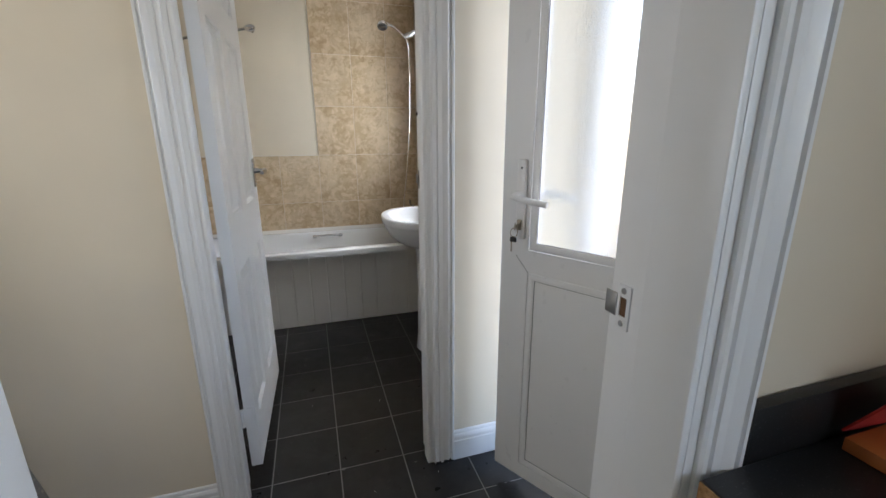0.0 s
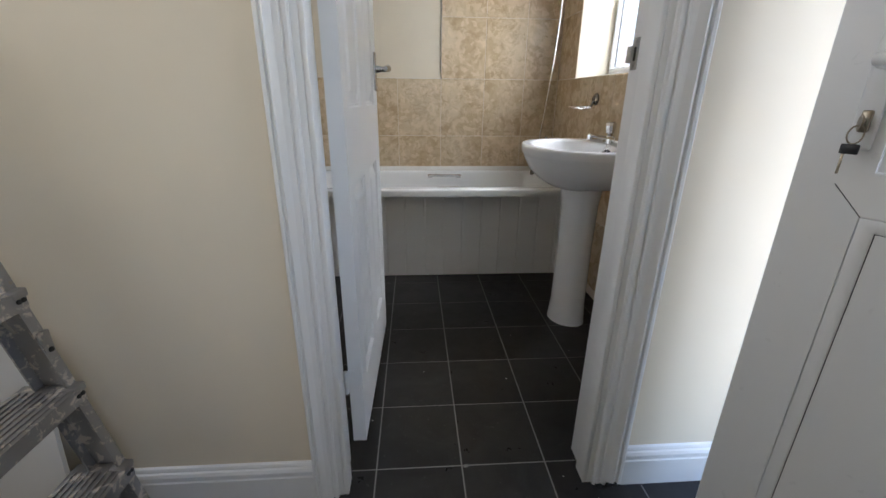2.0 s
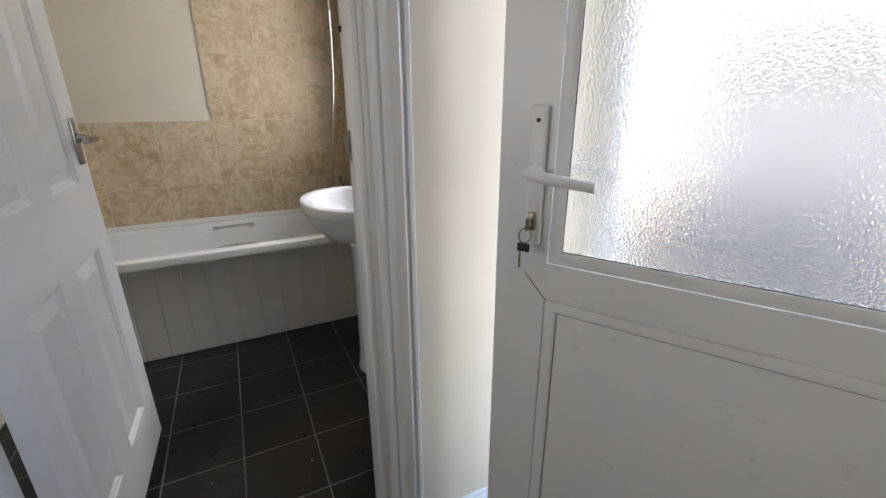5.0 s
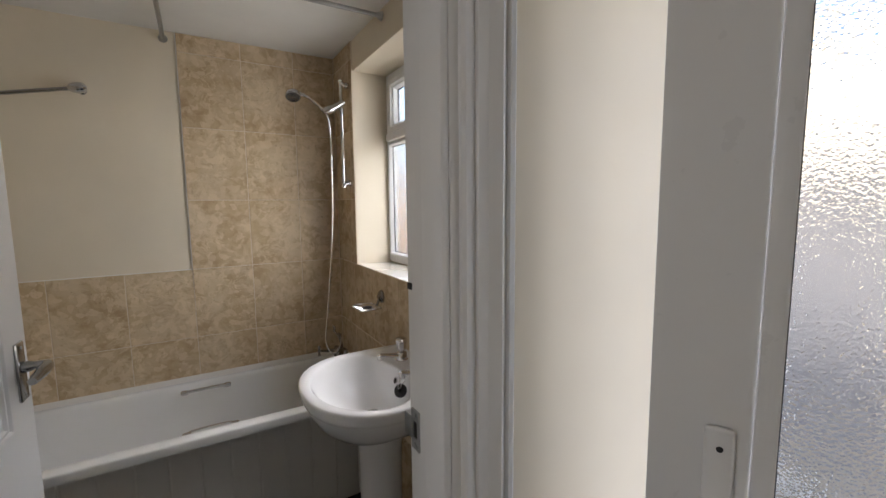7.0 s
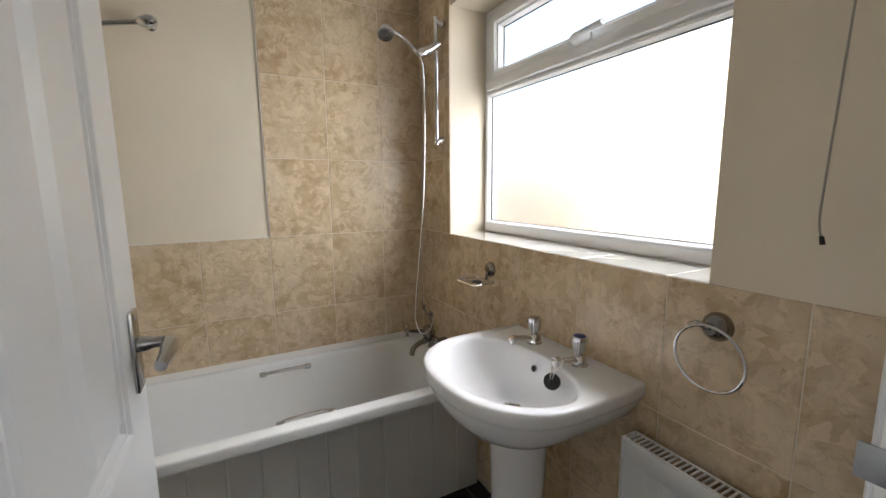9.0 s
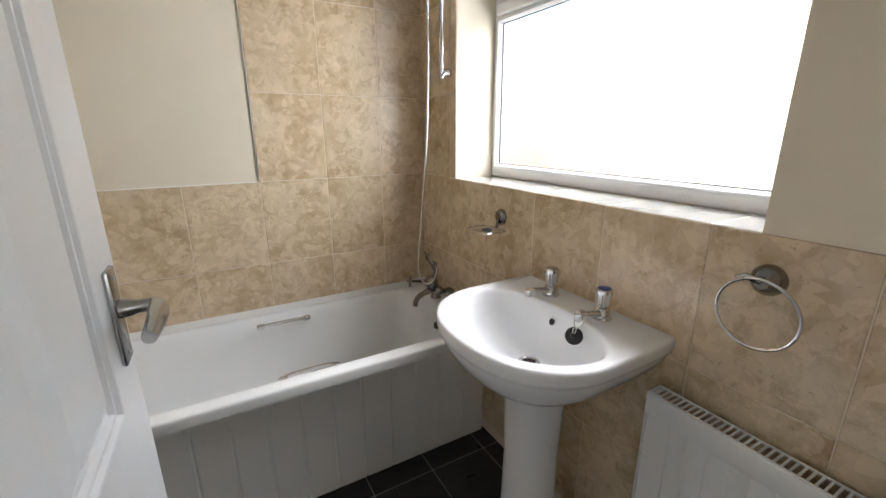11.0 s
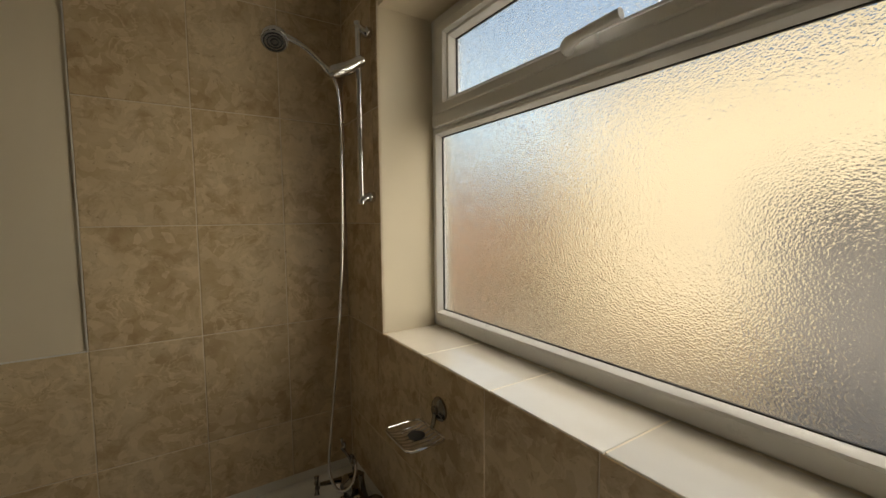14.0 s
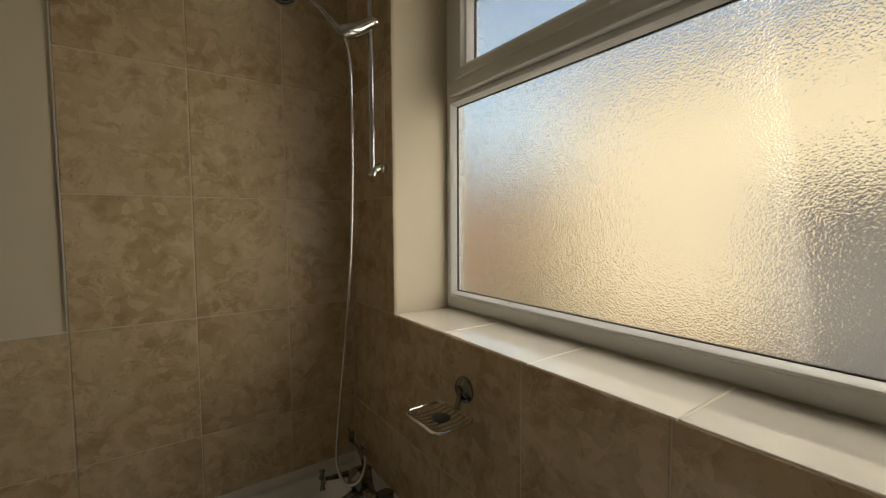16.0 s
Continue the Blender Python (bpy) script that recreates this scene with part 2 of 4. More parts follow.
GLOSS_WHITE = gloss_white()
UPVC = plain("white_upvc", (0.78, 0.78, 0.78), 0.3)
CERAMIC = plain("white_glazed_ceramic", (0.82, 0.82, 0.83), 0.07, 0.0, 0.02)
ACRYLIC = plain("white_bath_acrylic", (0.80, 0.80, 0.79), 0.16, 0.0, 0.04)
PANEL_WHITE = plain("white_panel_paint", (0.74, 0.73, 0.71), 0.4)
ENAMEL = plain("white_radiator_enamel", (0.78, 0.78, 0.77), 0.3)
CHROME = plain("chrome", (0.66, 0.66, 0.67), 0.08, 1.0, 0.04)
DULL_CHROME = plain("dull_chrome", (0.45, 0.445, 0.44), 0.20, 1.0, 0.06)
TARNISHED = plain("tarnished_chrome", (0.27, 0.26, 0.25), 0.16, 1.0, 0.06)
BLACK = plain("black_rubber", (0.012, 0.012, 0.014), 0.45)
BLUE_CAP = plain("blue_cap", (0.02, 0.03, 0.16), 0.3)
GREY_STEEL = plain("grey_steel", (0.42, 0.42, 0.42), 0.35, 1.0, 0.06)
BRASS = plain("brass", (0.62, 0.45, 0.22), 0.3, 1.0)
SEALANT = plain("white_sealant", (0.76, 0.74, 0.70), 0.5)
GASKET = plain("dark_gasket", (0.03, 0.03, 0.032), 0.6)
CORD = plain("grey_cord", (0.35, 0.32, 0.27), 0.8)
WORN_KEY = plain("worn_key_metal", (0.30, 0.26, 0.20), 0.35, 1.0)
RAW_WOOD = plain("raw_brown_wood", (0.13, 0.065, 0.03), 0.8)
# real grime and scuffs, and the painted-in shade of holes and hollows
GRIME_AND_SHADE = plain("grime_and_shade", (0.02, 0.018, 0.016), 0.8)


def laminate():
    m = Nodes("black_worktop_laminate", (0.014, 0.014, 0.015), 0.35)
    m.color(m.ramp(m.noise(300, 2), (0.62, (0.012, 0.012, 0.013)), (0.72, (0.05, 0.05, 0.05))))
    return m.mat


def chipboard():
    m = Nodes("raw_chipboard", (0.45, 0.25, 0.10), 0.85)
    m.color(m.ramp(m.noise(140, 4, 0.7), (0.35, (0.30, 0.15, 0.06)), (0.65, (0.55, 0.33, 0.15))))
    return m.mat


def aluminium():
    m = Nodes("worn_aluminium", (0.55, 0.55, 0.55), 0.38, 0.9)
    drip = m.ramp(m.noise(38, 5, 0.65, 0.6), (0.55, 0.0), (0.6, 1.0))
    m.color(m.mix((0.36, 0.355, 0.35), (0.58, 0.53, 0.47), drip))
    m.t.links.new(m.ramp(m.noise(38, 5, 0.65, 0.6), (0.55, 0.9), (0.6, 0.0)), m.b.inputs["Metallic"])
    m.rough(m.ramp(m.noise(12, 5), (0.3, 0.3), (0.7, 0.55)))
    return m.mat


def frosted(name, rough, scale, strength):
    m = Nodes(name, (0.88, 0.89, 0.89), rough, 0.0, Transmission_Weight=1.0, IOR=1.3)
    v = m.add("ShaderNodeTexVoronoi", Vector=m.uv, Scale=scale)
    v.feature = "SMOOTH_F1"
    m.bump(m.mix(v.outputs["Distance"], m.noise(scale * 1.7, 2), 0.2), strength, 0.002)
    return m.mat


LAMINATE, CHIPBOARD, ALUMINIUM = laminate(), chipboard(), aluminium()
FROSTED = frosted("pebbled_obscure_glass", 0.06, 310, 0.95)


def brick_wall():
    m = Nodes("orange_brick", (0.4, 0.2, 0.12), 0.9)
    b = m.add("ShaderNodeTexBrick", Scale=1.0, Color1=(0.30, 0.18, 0.125, 1), Color2=(0.36, 0.235, 0.165, 1), Mortar=(0.45, 0.40, 0.34, 1))
    b.inputs["Brick Width"].default_value, b.inputs["Row Height"].default_value, b.inputs["Mortar Size"].default_value = 0.225, 0.075, 0.01
    mp = m.add("ShaderNodeMapping", Vector=m.uv)
    mp.inputs["Rotation"].default_value = (radians(90), 0, radians(90))
    m.t.links.new(mp.outputs[0], b.inputs["Vector"])
    m.color(b.outputs["Color"])
    return m.mat


BRICK = brick_wall()
GREY_BOARD = painted("grey_fence_paint", (0.24, 0.24, 0.25), 0.8, 0.2)
ROOF_SLATE = painted("grey_slate_roof", (0.14, 0.145, 0.16), 0.7, 0.2)
PAVING = painted("buff_paving", (0.36, 0.30, 0.22), 0.9, 0.25, 0.6, 40)
LEAF = painted("dark_leaf", (0.055, 0.085, 0.03), 0.5, 0.4)
GROUND = painted("garden_ground", (0.16, 0.15, 0.10), 0.95, 0.3, 0.8, 12)


# ---- setting ----
# Tile faces lie at x = 1.0 (window side) and y = 3.62 (bath side); the lobby lies between y = 0.665 and 1.555.
CEIL = 2.33
T_LINE = 1.15                     # top of the tiled dado
WX, FY = 1.0, 3.62
LOBBY_L, BATH_L, KITCH_L = -1.7, -0.70, -2.2
OUT_X = 1.27                      # outer face of the house wall
WIN = (2.093, 3.304, T_LINE, 2.178)
BACK = (0.69, 1.553, 0.04, 2.13)  # back door opening

structure("floor", box(-2.4, 1.24, -2.9, 3.7, -0.12, -0.0015), GROUT_FLOOR, "pale grey grout bed under dark floor tiles", "floor")
structure("ceiling", box(-2.4, OUT_X, -2.9, 3.8, CEIL, CEIL + 0.15), CEILING_WHITE, "plain white painted plaster ceiling", "ceiling")
# third opening is an assumed kitchen window, unseen, for the added fill lamp
structure("wall_east", wall_bm("x", WX + 0.008, OUT_X, -2.9, 3.78, -0.12, CEIL, [WIN, BACK, (-2.4, -0.3, 1.05, 2.15)]), MAGNOLIA,
          "magnolia painted outside wall with window and back door", "wall")
structure("wall_north", wall_bm("y", FY + 0.008, FY + 0.16, -2.4, WX + 0.008, -0.12, CEIL), MAGNOLIA, "magnolia painted bathroom wall above the bath", "wall")
structure("wall_bathroom_partition", wall_bm("y", 1.555, 1.672, LOBBY_L - 0.1, WX + 0.008, -0.006, CEIL, [(-0.194, 0.545, -0.006, 2.03)]), MAGNOLIA,
          "magnolia painted partition with the bathroom doorway", "wall")
structure("wall_kitchen_partition", wall_bm("y", 0.516, 0.665, KITCH_L, WX + 0.008, -0.006, CEIL, [(-0.175, 0.577, -0.006, 2.03)]), MAGNOLIA,
          "magnolia painted wall between kitchen and lobby", "wall")
structure("wall_bathroom_west", wall_bm("x", BATH_L - 0.1, BATH_L, 1.672, FY + 0.008, -0.006, CEIL), MAGNOLIA, "magnolia painted end wall of the bathroom", "wall")
# the opening is unseen, assumed for the lobby fill lamp
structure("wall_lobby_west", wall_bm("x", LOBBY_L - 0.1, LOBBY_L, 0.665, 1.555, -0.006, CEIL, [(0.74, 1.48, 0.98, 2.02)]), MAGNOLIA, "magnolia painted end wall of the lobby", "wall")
structure("wall_kitchen_west", wall_bm("x", KITCH_L - 0.1, KITCH_L, -2.8, 0.665, -0.006, CEIL), MAGNOLIA, "magnolia painted kitchen wall", "wall")
structure("wall_kitchen_south", wall_bm("y", -2.9, -2.8, KITCH_L, WX + 0.008, -0.006, CEIL), MAGNOLIA, "magnolia painted end wall of the kitchen", "wall")


# ---- outside ----
structure("ground", box(-400, 400, -400, 400, -0.5, -0.16), GROUND, "bare garden ground reaching the horizon", "ground")
structure("pavement", box(OUT_X, 7.0, -3.0, 12.0, -0.17, -0.10), PAVING, "buff paved yard beside the house", "pavement")
outhouse = thing("brick_outhouse", (6.0, 9.0, -0.16), "low orange brick outhouse across the yard", "outhouse")
part("wall", box(4.4, 8.6, 7.25, 11.0, -0.16, 2.24), BRICK, outhouse)
part("roof", extrude([(0, 0), (4.6, 0), (2.3, 0.35)], (4.2, 7.1, 2.24), (4.2, 11.2, 2.24), (1, 0, 0), (0, 0, 1)), ROOF_SLATE, outhouse, "low grey roof")
neighbour = thing("neighbour_house", (6.4, 4.0, -0.16), "cream rendered neighbouring house lit by the sun", "house")
part("wall", box(6.4, 12.0, 0.6, 7.2, -0.16, 3.9), RENDER_CREAM, neighbour)
part("roof", extrude([(0, 0), (6.4, 0), (3.2, 1.2)], (6.0, 0.4, 3.9), (6.0, 7.4, 3.9), (1, 0, 0), (0, 0, 1)), ROOF_SLATE, neighbour, "grey slate roof")
# unseen wall, added to keep direct sun out of the lobby opening
structure("wall_yard_west", box(-4.3, -4.0, -4.0, 6.0, -0.16, 6.2), BRICK, "unseen brick wall added west of the building to block the sun", "wall")
shed = thing("grey_shed", (4.2, 2.3, -0.16), "low grey painted timber shed in the yard", "shed")
part("wall", box(3.6, 5.0, 1.5, 3.12, -0.16, 1.58), GREY_BOARD, shed)
part("roof", box(3.5, 5.1, 1.4, 3.2, 1.58, 1.64), ROOF_SLATE, shed, "flat felt roof")


def shrub(x, y, spread, height):
    """A low garden shrub: a few stems and many small leaves round an uneven crown."""
    r = random.Random(11)
    ob = thing("shrub", (x, y, -0.16), "dark green garden shrub beside the outhouse wall", "shrub")
    for k in range(5):
        a = 2 * math.pi * k / 5
        part("stem", tube([(x, y, -0.16), (x + 0.3 * spread * math.cos(a), y + 0.3 * spread * math.sin(a), 0.4 * height), (x + 0.5 * spread * math.cos(a), y + 0.5 * spread * math.sin(a), 0.8 * height)], [0.02, 0.014, 0.006], 6), GROUND, ob)
    verts, faces = [], []
    for k in range(1500):
        d = Vector((r.gauss(0, 1), r.gauss(0, 1), r.gauss(0, 1))).normalized()
        q = 0.45 + 0.55 * r.random() + 0.12 * math.sin(5 * d.x + 3 * d.y)
        c = Vector((x + d.x * spread * q, y + d.y * spread * q, -0.1 + (height * 0.5) * (1 + d.z * q)))
        u = Vector((r.gauss(0, 1), r.gauss(0, 1), r.gauss(0, 1))).normalized()
        w = u.orthogonal().normalized()
        n = len(verts)
        verts += [c - u * 0.05, c + w * 0.022, c + u * 0.05, c - w * 0.022]
        faces.append((n, n + 1, n + 2, n + 3))
    me = bpy.data.meshes.new("leaves")
    me.from_pydata(verts, [], faces)
    me.materials.append(LEAF)
    leaves = new("leaves", me)
    leaves.parent = ob
    leaves.matrix_parent_inverse = ob.matrix_world.inverted()
    return ob


shrub(5.0, 6.75, 0.55, 0.75)


# ---- joinery ----
ARCH = [(0, 0), (0.066, 0), (0.066, 0.017), (0.063, 0.020), (0.057, 0.020), (0.055, 0.014), (0.051, 0.014), (0.0495, 0.019), (0.046, 0.021), (0.041, 0.0195),
        (0.031, 0.0145), (0.019, 0.013), (0.017, 0.009), (0.013, 0.009), (0.011, 0.0125), (0.004, 0.0125), (0.0, 0.009)]


def door_lining(name, x0, x1, y0, y1, top, stop_y, label, flip, wide=(0.066, 0.066)):
    """Lining, stops and architraves of an opening x0..x1 through a wall y0..y1; stops begin at stop_y; flip: stops reach to y0."""
    ob = thing(name, ((x0 + x1) / 2, (y0 + y1) / 2, 0), label, "door frame", kind="structure")
    t = 0.026
    part("jamb", box(x0, x0 + t, y0 - 0.003, y1 + 0.003, 0, top, 0.002), GLOSS_WHITE, ob)
    part("jamb", box(x1 - t, x1, y0 - 0.003, y1 + 0.003, 0, top, 0.002), GLOSS_WHITE, ob)
    part("head", box(x0 + t, x1 - t, y0 - 0.003, y1 + 0.003, top - t, top, 0.002), GLOSS_WHITE, ob)
    a, b = (y0 - 0.003, stop_y) if flip else (stop_y, y1 + 0.003)
    part("door_stop", box(x0 + t, x0 + t + 0.012, a, b, 0, top - t, 0.003), GLOSS_WHITE, ob)
    part("door_stop", box(x1 - t - 0.012, x1 - t, a, b, 0, top - t, 0.003), GLOSS_WHITE, ob)
    part("door_stop", box(x0 + t + 0.012, x1 - t - 0.012, a, b, top - t - 0.012, top - t, 0.003), GLOSS_WHITE, ob)
    prof, prof_r = [[(p * w / 0.066, q) for p, q in ARCH] for w in wide]
    for y, d in ((y0, -1), (y1, 1)):
        part("architrave", extrude(prof, (x0 + 0.012, y, 0), (x0 + 0.012, y, top + 0.05), (-1, 0, 0), (0, d, 0)), GLOSS_WHITE, ob, shade=16)
        part("architrave", extrude(prof_r, (x1 - 0.012, y, 0), (x1 - 0.012, y, top + 0.05), (1, 0, 0), (0, d, 0)), GLOSS_WHITE, ob, shade=16)
        part("architrave", extrude(prof, (x0 + 0.012, y, top - 0.012), (x1 - 0.012, y, top - 0.012), (0, 0, 1), (0, d, 0)), GLOSS_WHITE, ob, shade=16)
    return ob


frame_bath = door_lining("door_frame_1", -0.194, 0.545, 1.555, 1.672, 2.03, 1.606, "white gloss moulded door frame round the bathroom doorway", True, (0.060, 0.080))
frame_kitchen = door_lining("door_frame_2", -0.175, 0.577, 0.516, 0.665, 2.03, 0.598, "white gloss moulded door frame between kitchen and lobby", True, (0.062, 0.062))


def strike_plate(parent, x, y, z, sy, finish, behind, label):
    """A latch keep let into a jamb whose face looks to -x; its lip bends round the edge at the sy side."""
    plate = part("strike_plate", wall_bm("x", x - 0.0025, x + 0.001, y - 0.012, y + 0.012, z - 0.032, z + 0.032, [(y - 0.006, y + 0.007, z - 0.014, z + 0.014)]), finish, parent, label)
    part("lip", box(x - 0.004, x - 0.001, min(y + sy * 0.012, y + sy * 0.034), max(y + sy * 0.012, y + sy * 0.034), z - 0.017, z + 0.017, 0.001), GREY_STEEL, plate)
    part("hole", box(x - 0.0008, x + 0.0012, y - 0.006, y + 0.007, z - 0.014, z + 0.014), behind, plate)
    for dz in (-0.024, 0.024):
        part("screw", lathe([(0.0045, 0), (0.0045, 0.0015), (0.002, 0.002)], 10, (x - 0.0025, y, z + dz), (-1, 0, 0)), GREY_STEEL, plate)


# the bathroom keep's hole is backed in near-black for its shade
strike_plate(frame_bath, 0.519, 1.654, 1.132, 1, GREY_STEEL, GRIME_AND_SHADE, "steel strike plate")
strike_plate(frame_kitchen, 0.551, 0.640, 1.045, 1, GLOSS_WHITE, RAW_WOOD, "strike plate painted over in white")
for px, w in ((0.548, 0.010), (0.585, 0.016), (0.604, 0.007)):
    part("chipped_foot", box(px - w, px + w, 1.5335, 1.540, 0.0004, 0.004 + w * 0.5, 0.0015), GRIME_AND_SHADE, frame_bath, "dark chipped paint at the foot")
# solid near-black block, the hole's shade put into its colour
part("bolt_hole", box(0.5165, 0.5205, 1.660, 1.671, 1.350, 1.360), GRIME_AND_SHADE, frame_bath, "dark bolt hole with splintered edges")

SKIRT = [(0, 0), (0.016, 0), (0.016, 0.086), (0.012, 0.088), (0.012, 0.093), (0.016, 0.096), (0.0165, 0.106), (0.013, 0.114), (0.0085, 0.117), (0.0085, 0.121), (0.006, 0.127), (0.0, 0.130)]


def skirting(x0, x1, y, d):
    structure("baseboard", extrude(SKIRT, (x0, y, 0), (x1, y, 0), (0, d, 0), (0, 0, 1)), GLOSS_WHITE, "white gloss moulded skirting board along the lobby wall", "skirting board", 16)


skirting(LOBBY_L, -0.2425, 1.555, -1)
skirting(0.6135, WX + 0.008, 1.555, -1)
skirting(LOBBY_L, -0.2255, 0.665, 1)
structure("baseboard", extrude(SKIRT, (LOBBY_L, 0.68, 0), (LOBBY_L, 1.540, 0), (1, 0, 0), (0, 0, 1)), GLOSS_WHITE, "white gloss moulded skirting board along the lobby wall", "skirting board")


def six_panel_door():
    """A moulded six-panel leaf, hinge edge at the origin, running along +y, face to +x at x = 0."""
    w, h, t = 0.700, 1.955, 0.039
    ob = thing("bathroom_door", (0, 0, 0), "white moulded six-panel bathroom door standing open on chrome handles", "door", kind="structure")
    stile, mid, pw = 0.076, 0.104, 0.206
    zs = ((0.182, 0.765), (0.955, 1.592), (1.69, 1.87))
    opening = []
    for k in range(2):
        y = stile + k * (pw + mid)
        for z0, z1 in zs:
            opening.append((y, y + pw, z0, z1))
    slab = wall_bm("x", -t, 0, 0, w, 0, h, opening)
    part("leaf", slab, GLOSS_WHITE, ob)
    for y0, y1, z0, z1 in opening:
        def rect(i, x):
            return [Vector((x, y0 + i, z0 + i)), Vector((x, y1 - i, z0 + i)), Vector((x, y1 - i, z1 - i)), Vector((x, y0 + i, z1 - i))]
        for face, s in ((0, 1), (-t, -1)):
            rings = [rect(0, face), rect(0.003, face - s * 0.001), rect(0.006, face - s * 0.006), rect(0.010, face - s * 0.0065), rect(0.013, face - s * 0.013), rect(0.018, face - s * 0.014), rect(0.046, face - s * 0.0025), rect(0.049, face - s * 0.0015)]
            part("panel", loft(rings, False, True), GLOSS_WHITE, ob, shade=8)
    # lever handles on long plates, on both faces
    hy, hz = w - 0.052, 1.064
    for x, s in ((0, 1), (-t, -1)):
        plate = part("handle_plate", box(min(x, x + s * 0.007), max(x, x + s * 0.007), hy - 0.02, hy + 0.02, hz - 0.062, hz + 0.068, 0.003), DULL_CHROME, ob, "chrome handle plate")
        part("rose", lathe([(0.013, 0), (0.012, 0.012), (0.009, 0.02), (0.009, 0.04)], 16, (x + s * 0.006, hy, hz + 0.012), (s, 0, 0)), DULL_CHROME, plate)
        lever = smooth_line([(x + s * 0.044, hy + 0.006, hz + 0.012), (x + s * 0.052, hy - 0.02, hz + 0.013), (x + s * 0.053, hy - 0.06, hz + 0.012), (x + s * 0.050, hy - 0.105, hz + 0.009)], 5)
        part("lever", tube(lever, [0.008 + 0.004 * math.sin(3.1 * i / (len(lever) - 1)) for i in range(len(lever))], 12), DULL_CHROME, plate, "chrome lever handle")
        for dz in (-0.05, 0.056):
            part("screw", lathe([(0.004, 0), (0.0035, 0.0015), (0.001, 0.002)], 10, (x + s * 0.0068, hy, hz + dz), (s, 0, 0)), GREY_STEEL, plate)
    part("latch_plate", box(-t / 2 - 0.011, -t / 2 + 0.011, w - 0.0005, w + 0.0015, hz - 0.02, hz + 0.045), GREY_STEEL, ob, "steel latch plate")
    for z in (0.18, 1.72):
        hinge = part("hinge", lathe([(0.0055, 0), (0.0055, 0.075)], 12, (-0.045, -0.006, z)), GLOSS_WHITE, ob, "paint-covered butt hinge")
        part("hinge_leaf", box(-0.042, -0.010, -0.004, -0.0005, z, z + 0.075), GLOSS_WHITE, hinge)
    return ob


bath_door = six_panel_door()
bath_door.matrix_world = pose(-0.120, 1.690, 0.055, 0, 0, -1.4)


def back_door():
    """A half-glazed plastic door leaf: leading edge at the origin, running along +y to the hinges, lobby face looking to +x."""
    w, h, t = 0.80, 2.0, 0.06
    ob = thing("back_door", (0, 0, 0), "white plastic half-glazed back door standing ajar with keys in the lock", "door", kind="structure")
    st, b0, r0, r1, top = 0.130, 0.083, 0.764, 0.884, 1.88
    leaf = wall_bm("x", 0, t, 0, w, 0, h, [(st - 0.02, w - st + 0.02, b0 - 0.02, r0 + 0.02), (st - 0.02, w - st + 0.02, r1 - 0.02, top + 0.02)])
    bmesh.ops.bevel(leaf, geom=[e for e in leaf.edges if len(e.link_faces) == 2 and e.calc_face_angle(0) > 1.0], offset=0.004, segments=2, affect="EDGES")
    part("leaf", leaf, UPVC, ob)
    for z0, z1 in ((b0, r0), (r1, top)):
        y0, y1 = st, w - st
        def rect(i, x):
            return [Vector((x, y0 + i, z0 + i)), Vector((x, y1 - i, z0 + i)), Vector((x, y1 - i, z1 - i)), Vector((x, y0 + i, z1 - i))]
        bead = [rect(-0.022, 0.001), rect(-0.021, -0.0012), rect(-0.017, -0.0026), rect(-0.011, -0.0028), rect(-0.006, -0.0022), rect(-0.002, -0.0008), rect(0.001, 0.0010), rect(0.0014, 0.0026), rect(0.0014, 0.006)]
        part("glazing_bead", loft(bead, False, False), UPVC, ob, shade=30)
        part("gasket", loft([rect(0.0010, 0.0026), rect(0.0026, 0.0028), rect(0.0026, 0.006)], False, False), GASKET, ob, "thin dark rubber gasket")
    part("weld_line", tube([(-0.0002, 0.062, r0 + 0.072), (-0.0002, st - 0.022, r0 + 0.022)], 0.0008, 6), GASKET, ob)
    part("lower_panel", box(0.0034, 0.046, st - 0.01, w - st + 0.01, b0 - 0.01, r0 + 0.01), UPVC, ob, "flat white infill panel")
    pane = part("pane", box(0.0034, 0.0094, st - 0.01, w - st + 0.01, r1 - 0.01, top + 0.01), FROSTED, ob, "pebbled obscure glass pane")
    pane.visible_shadow = False
    hz, hy = 1.010, 0.076
    for s, x in ((-1, 0), (1, t)):
        plate = part("handle_plate", box(min(x, x + s * 0.011), max(x, x + s * 0.011), hy - 0.016, hy + 0.016, hz - 0.115, hz + 0.13, 0.005, 3), UPVC, ob, "white plastic handle plate")
        part("rose", lathe([(0.014, 0), (0.013, 0.02), (0.011, 0.04)], 16, (x + s * 0.01, hy, hz + 0.02), (s, 0, 0)), UPVC, plate)
        lever = smooth_line([(x + s * 0.048, hy - 0.004, hz + 0.02), (x + s * 0.056, hy + 0.02, hz + 0.018), (x + s * 0.056, hy + 0.06, hz + 0.013), (x + s * 0.052, hy + 0.115, hz + 0.008)], 5)
        part("lever", tube(lever, 0.0095, 12), UPVC, plate, "white lever handle")
        part("screw", lathe([(0.004, 0), (0.003, 0.002)], 10, (x + s * 0.0108, hy, hz + 0.105), (s, 0, 0)), GASKET, plate)
        part("lock_cylinder", box(min(x, x + s * 0.018), max(x, x + s * 0.018), hy - 0.007, hy + 0.007, hz - 0.087, hz - 0.053, 0.003), WORN_KEY, plate, "worn brass lock cylinder")
    key = part("key", box(-0.030, -0.017, hy - 0.0015, hy + 0.0015, hz - 0.077, hz - 0.067, 0.001), WORN_KEY, ob, "worn key in the lock")
    part("key_bow", lathe([(0.012, -0.0012), (0.012, 0.0012)], 16, (-0.036, hy, hz - 0.072), (0.5, 1, 0)), WORN_KEY, key)
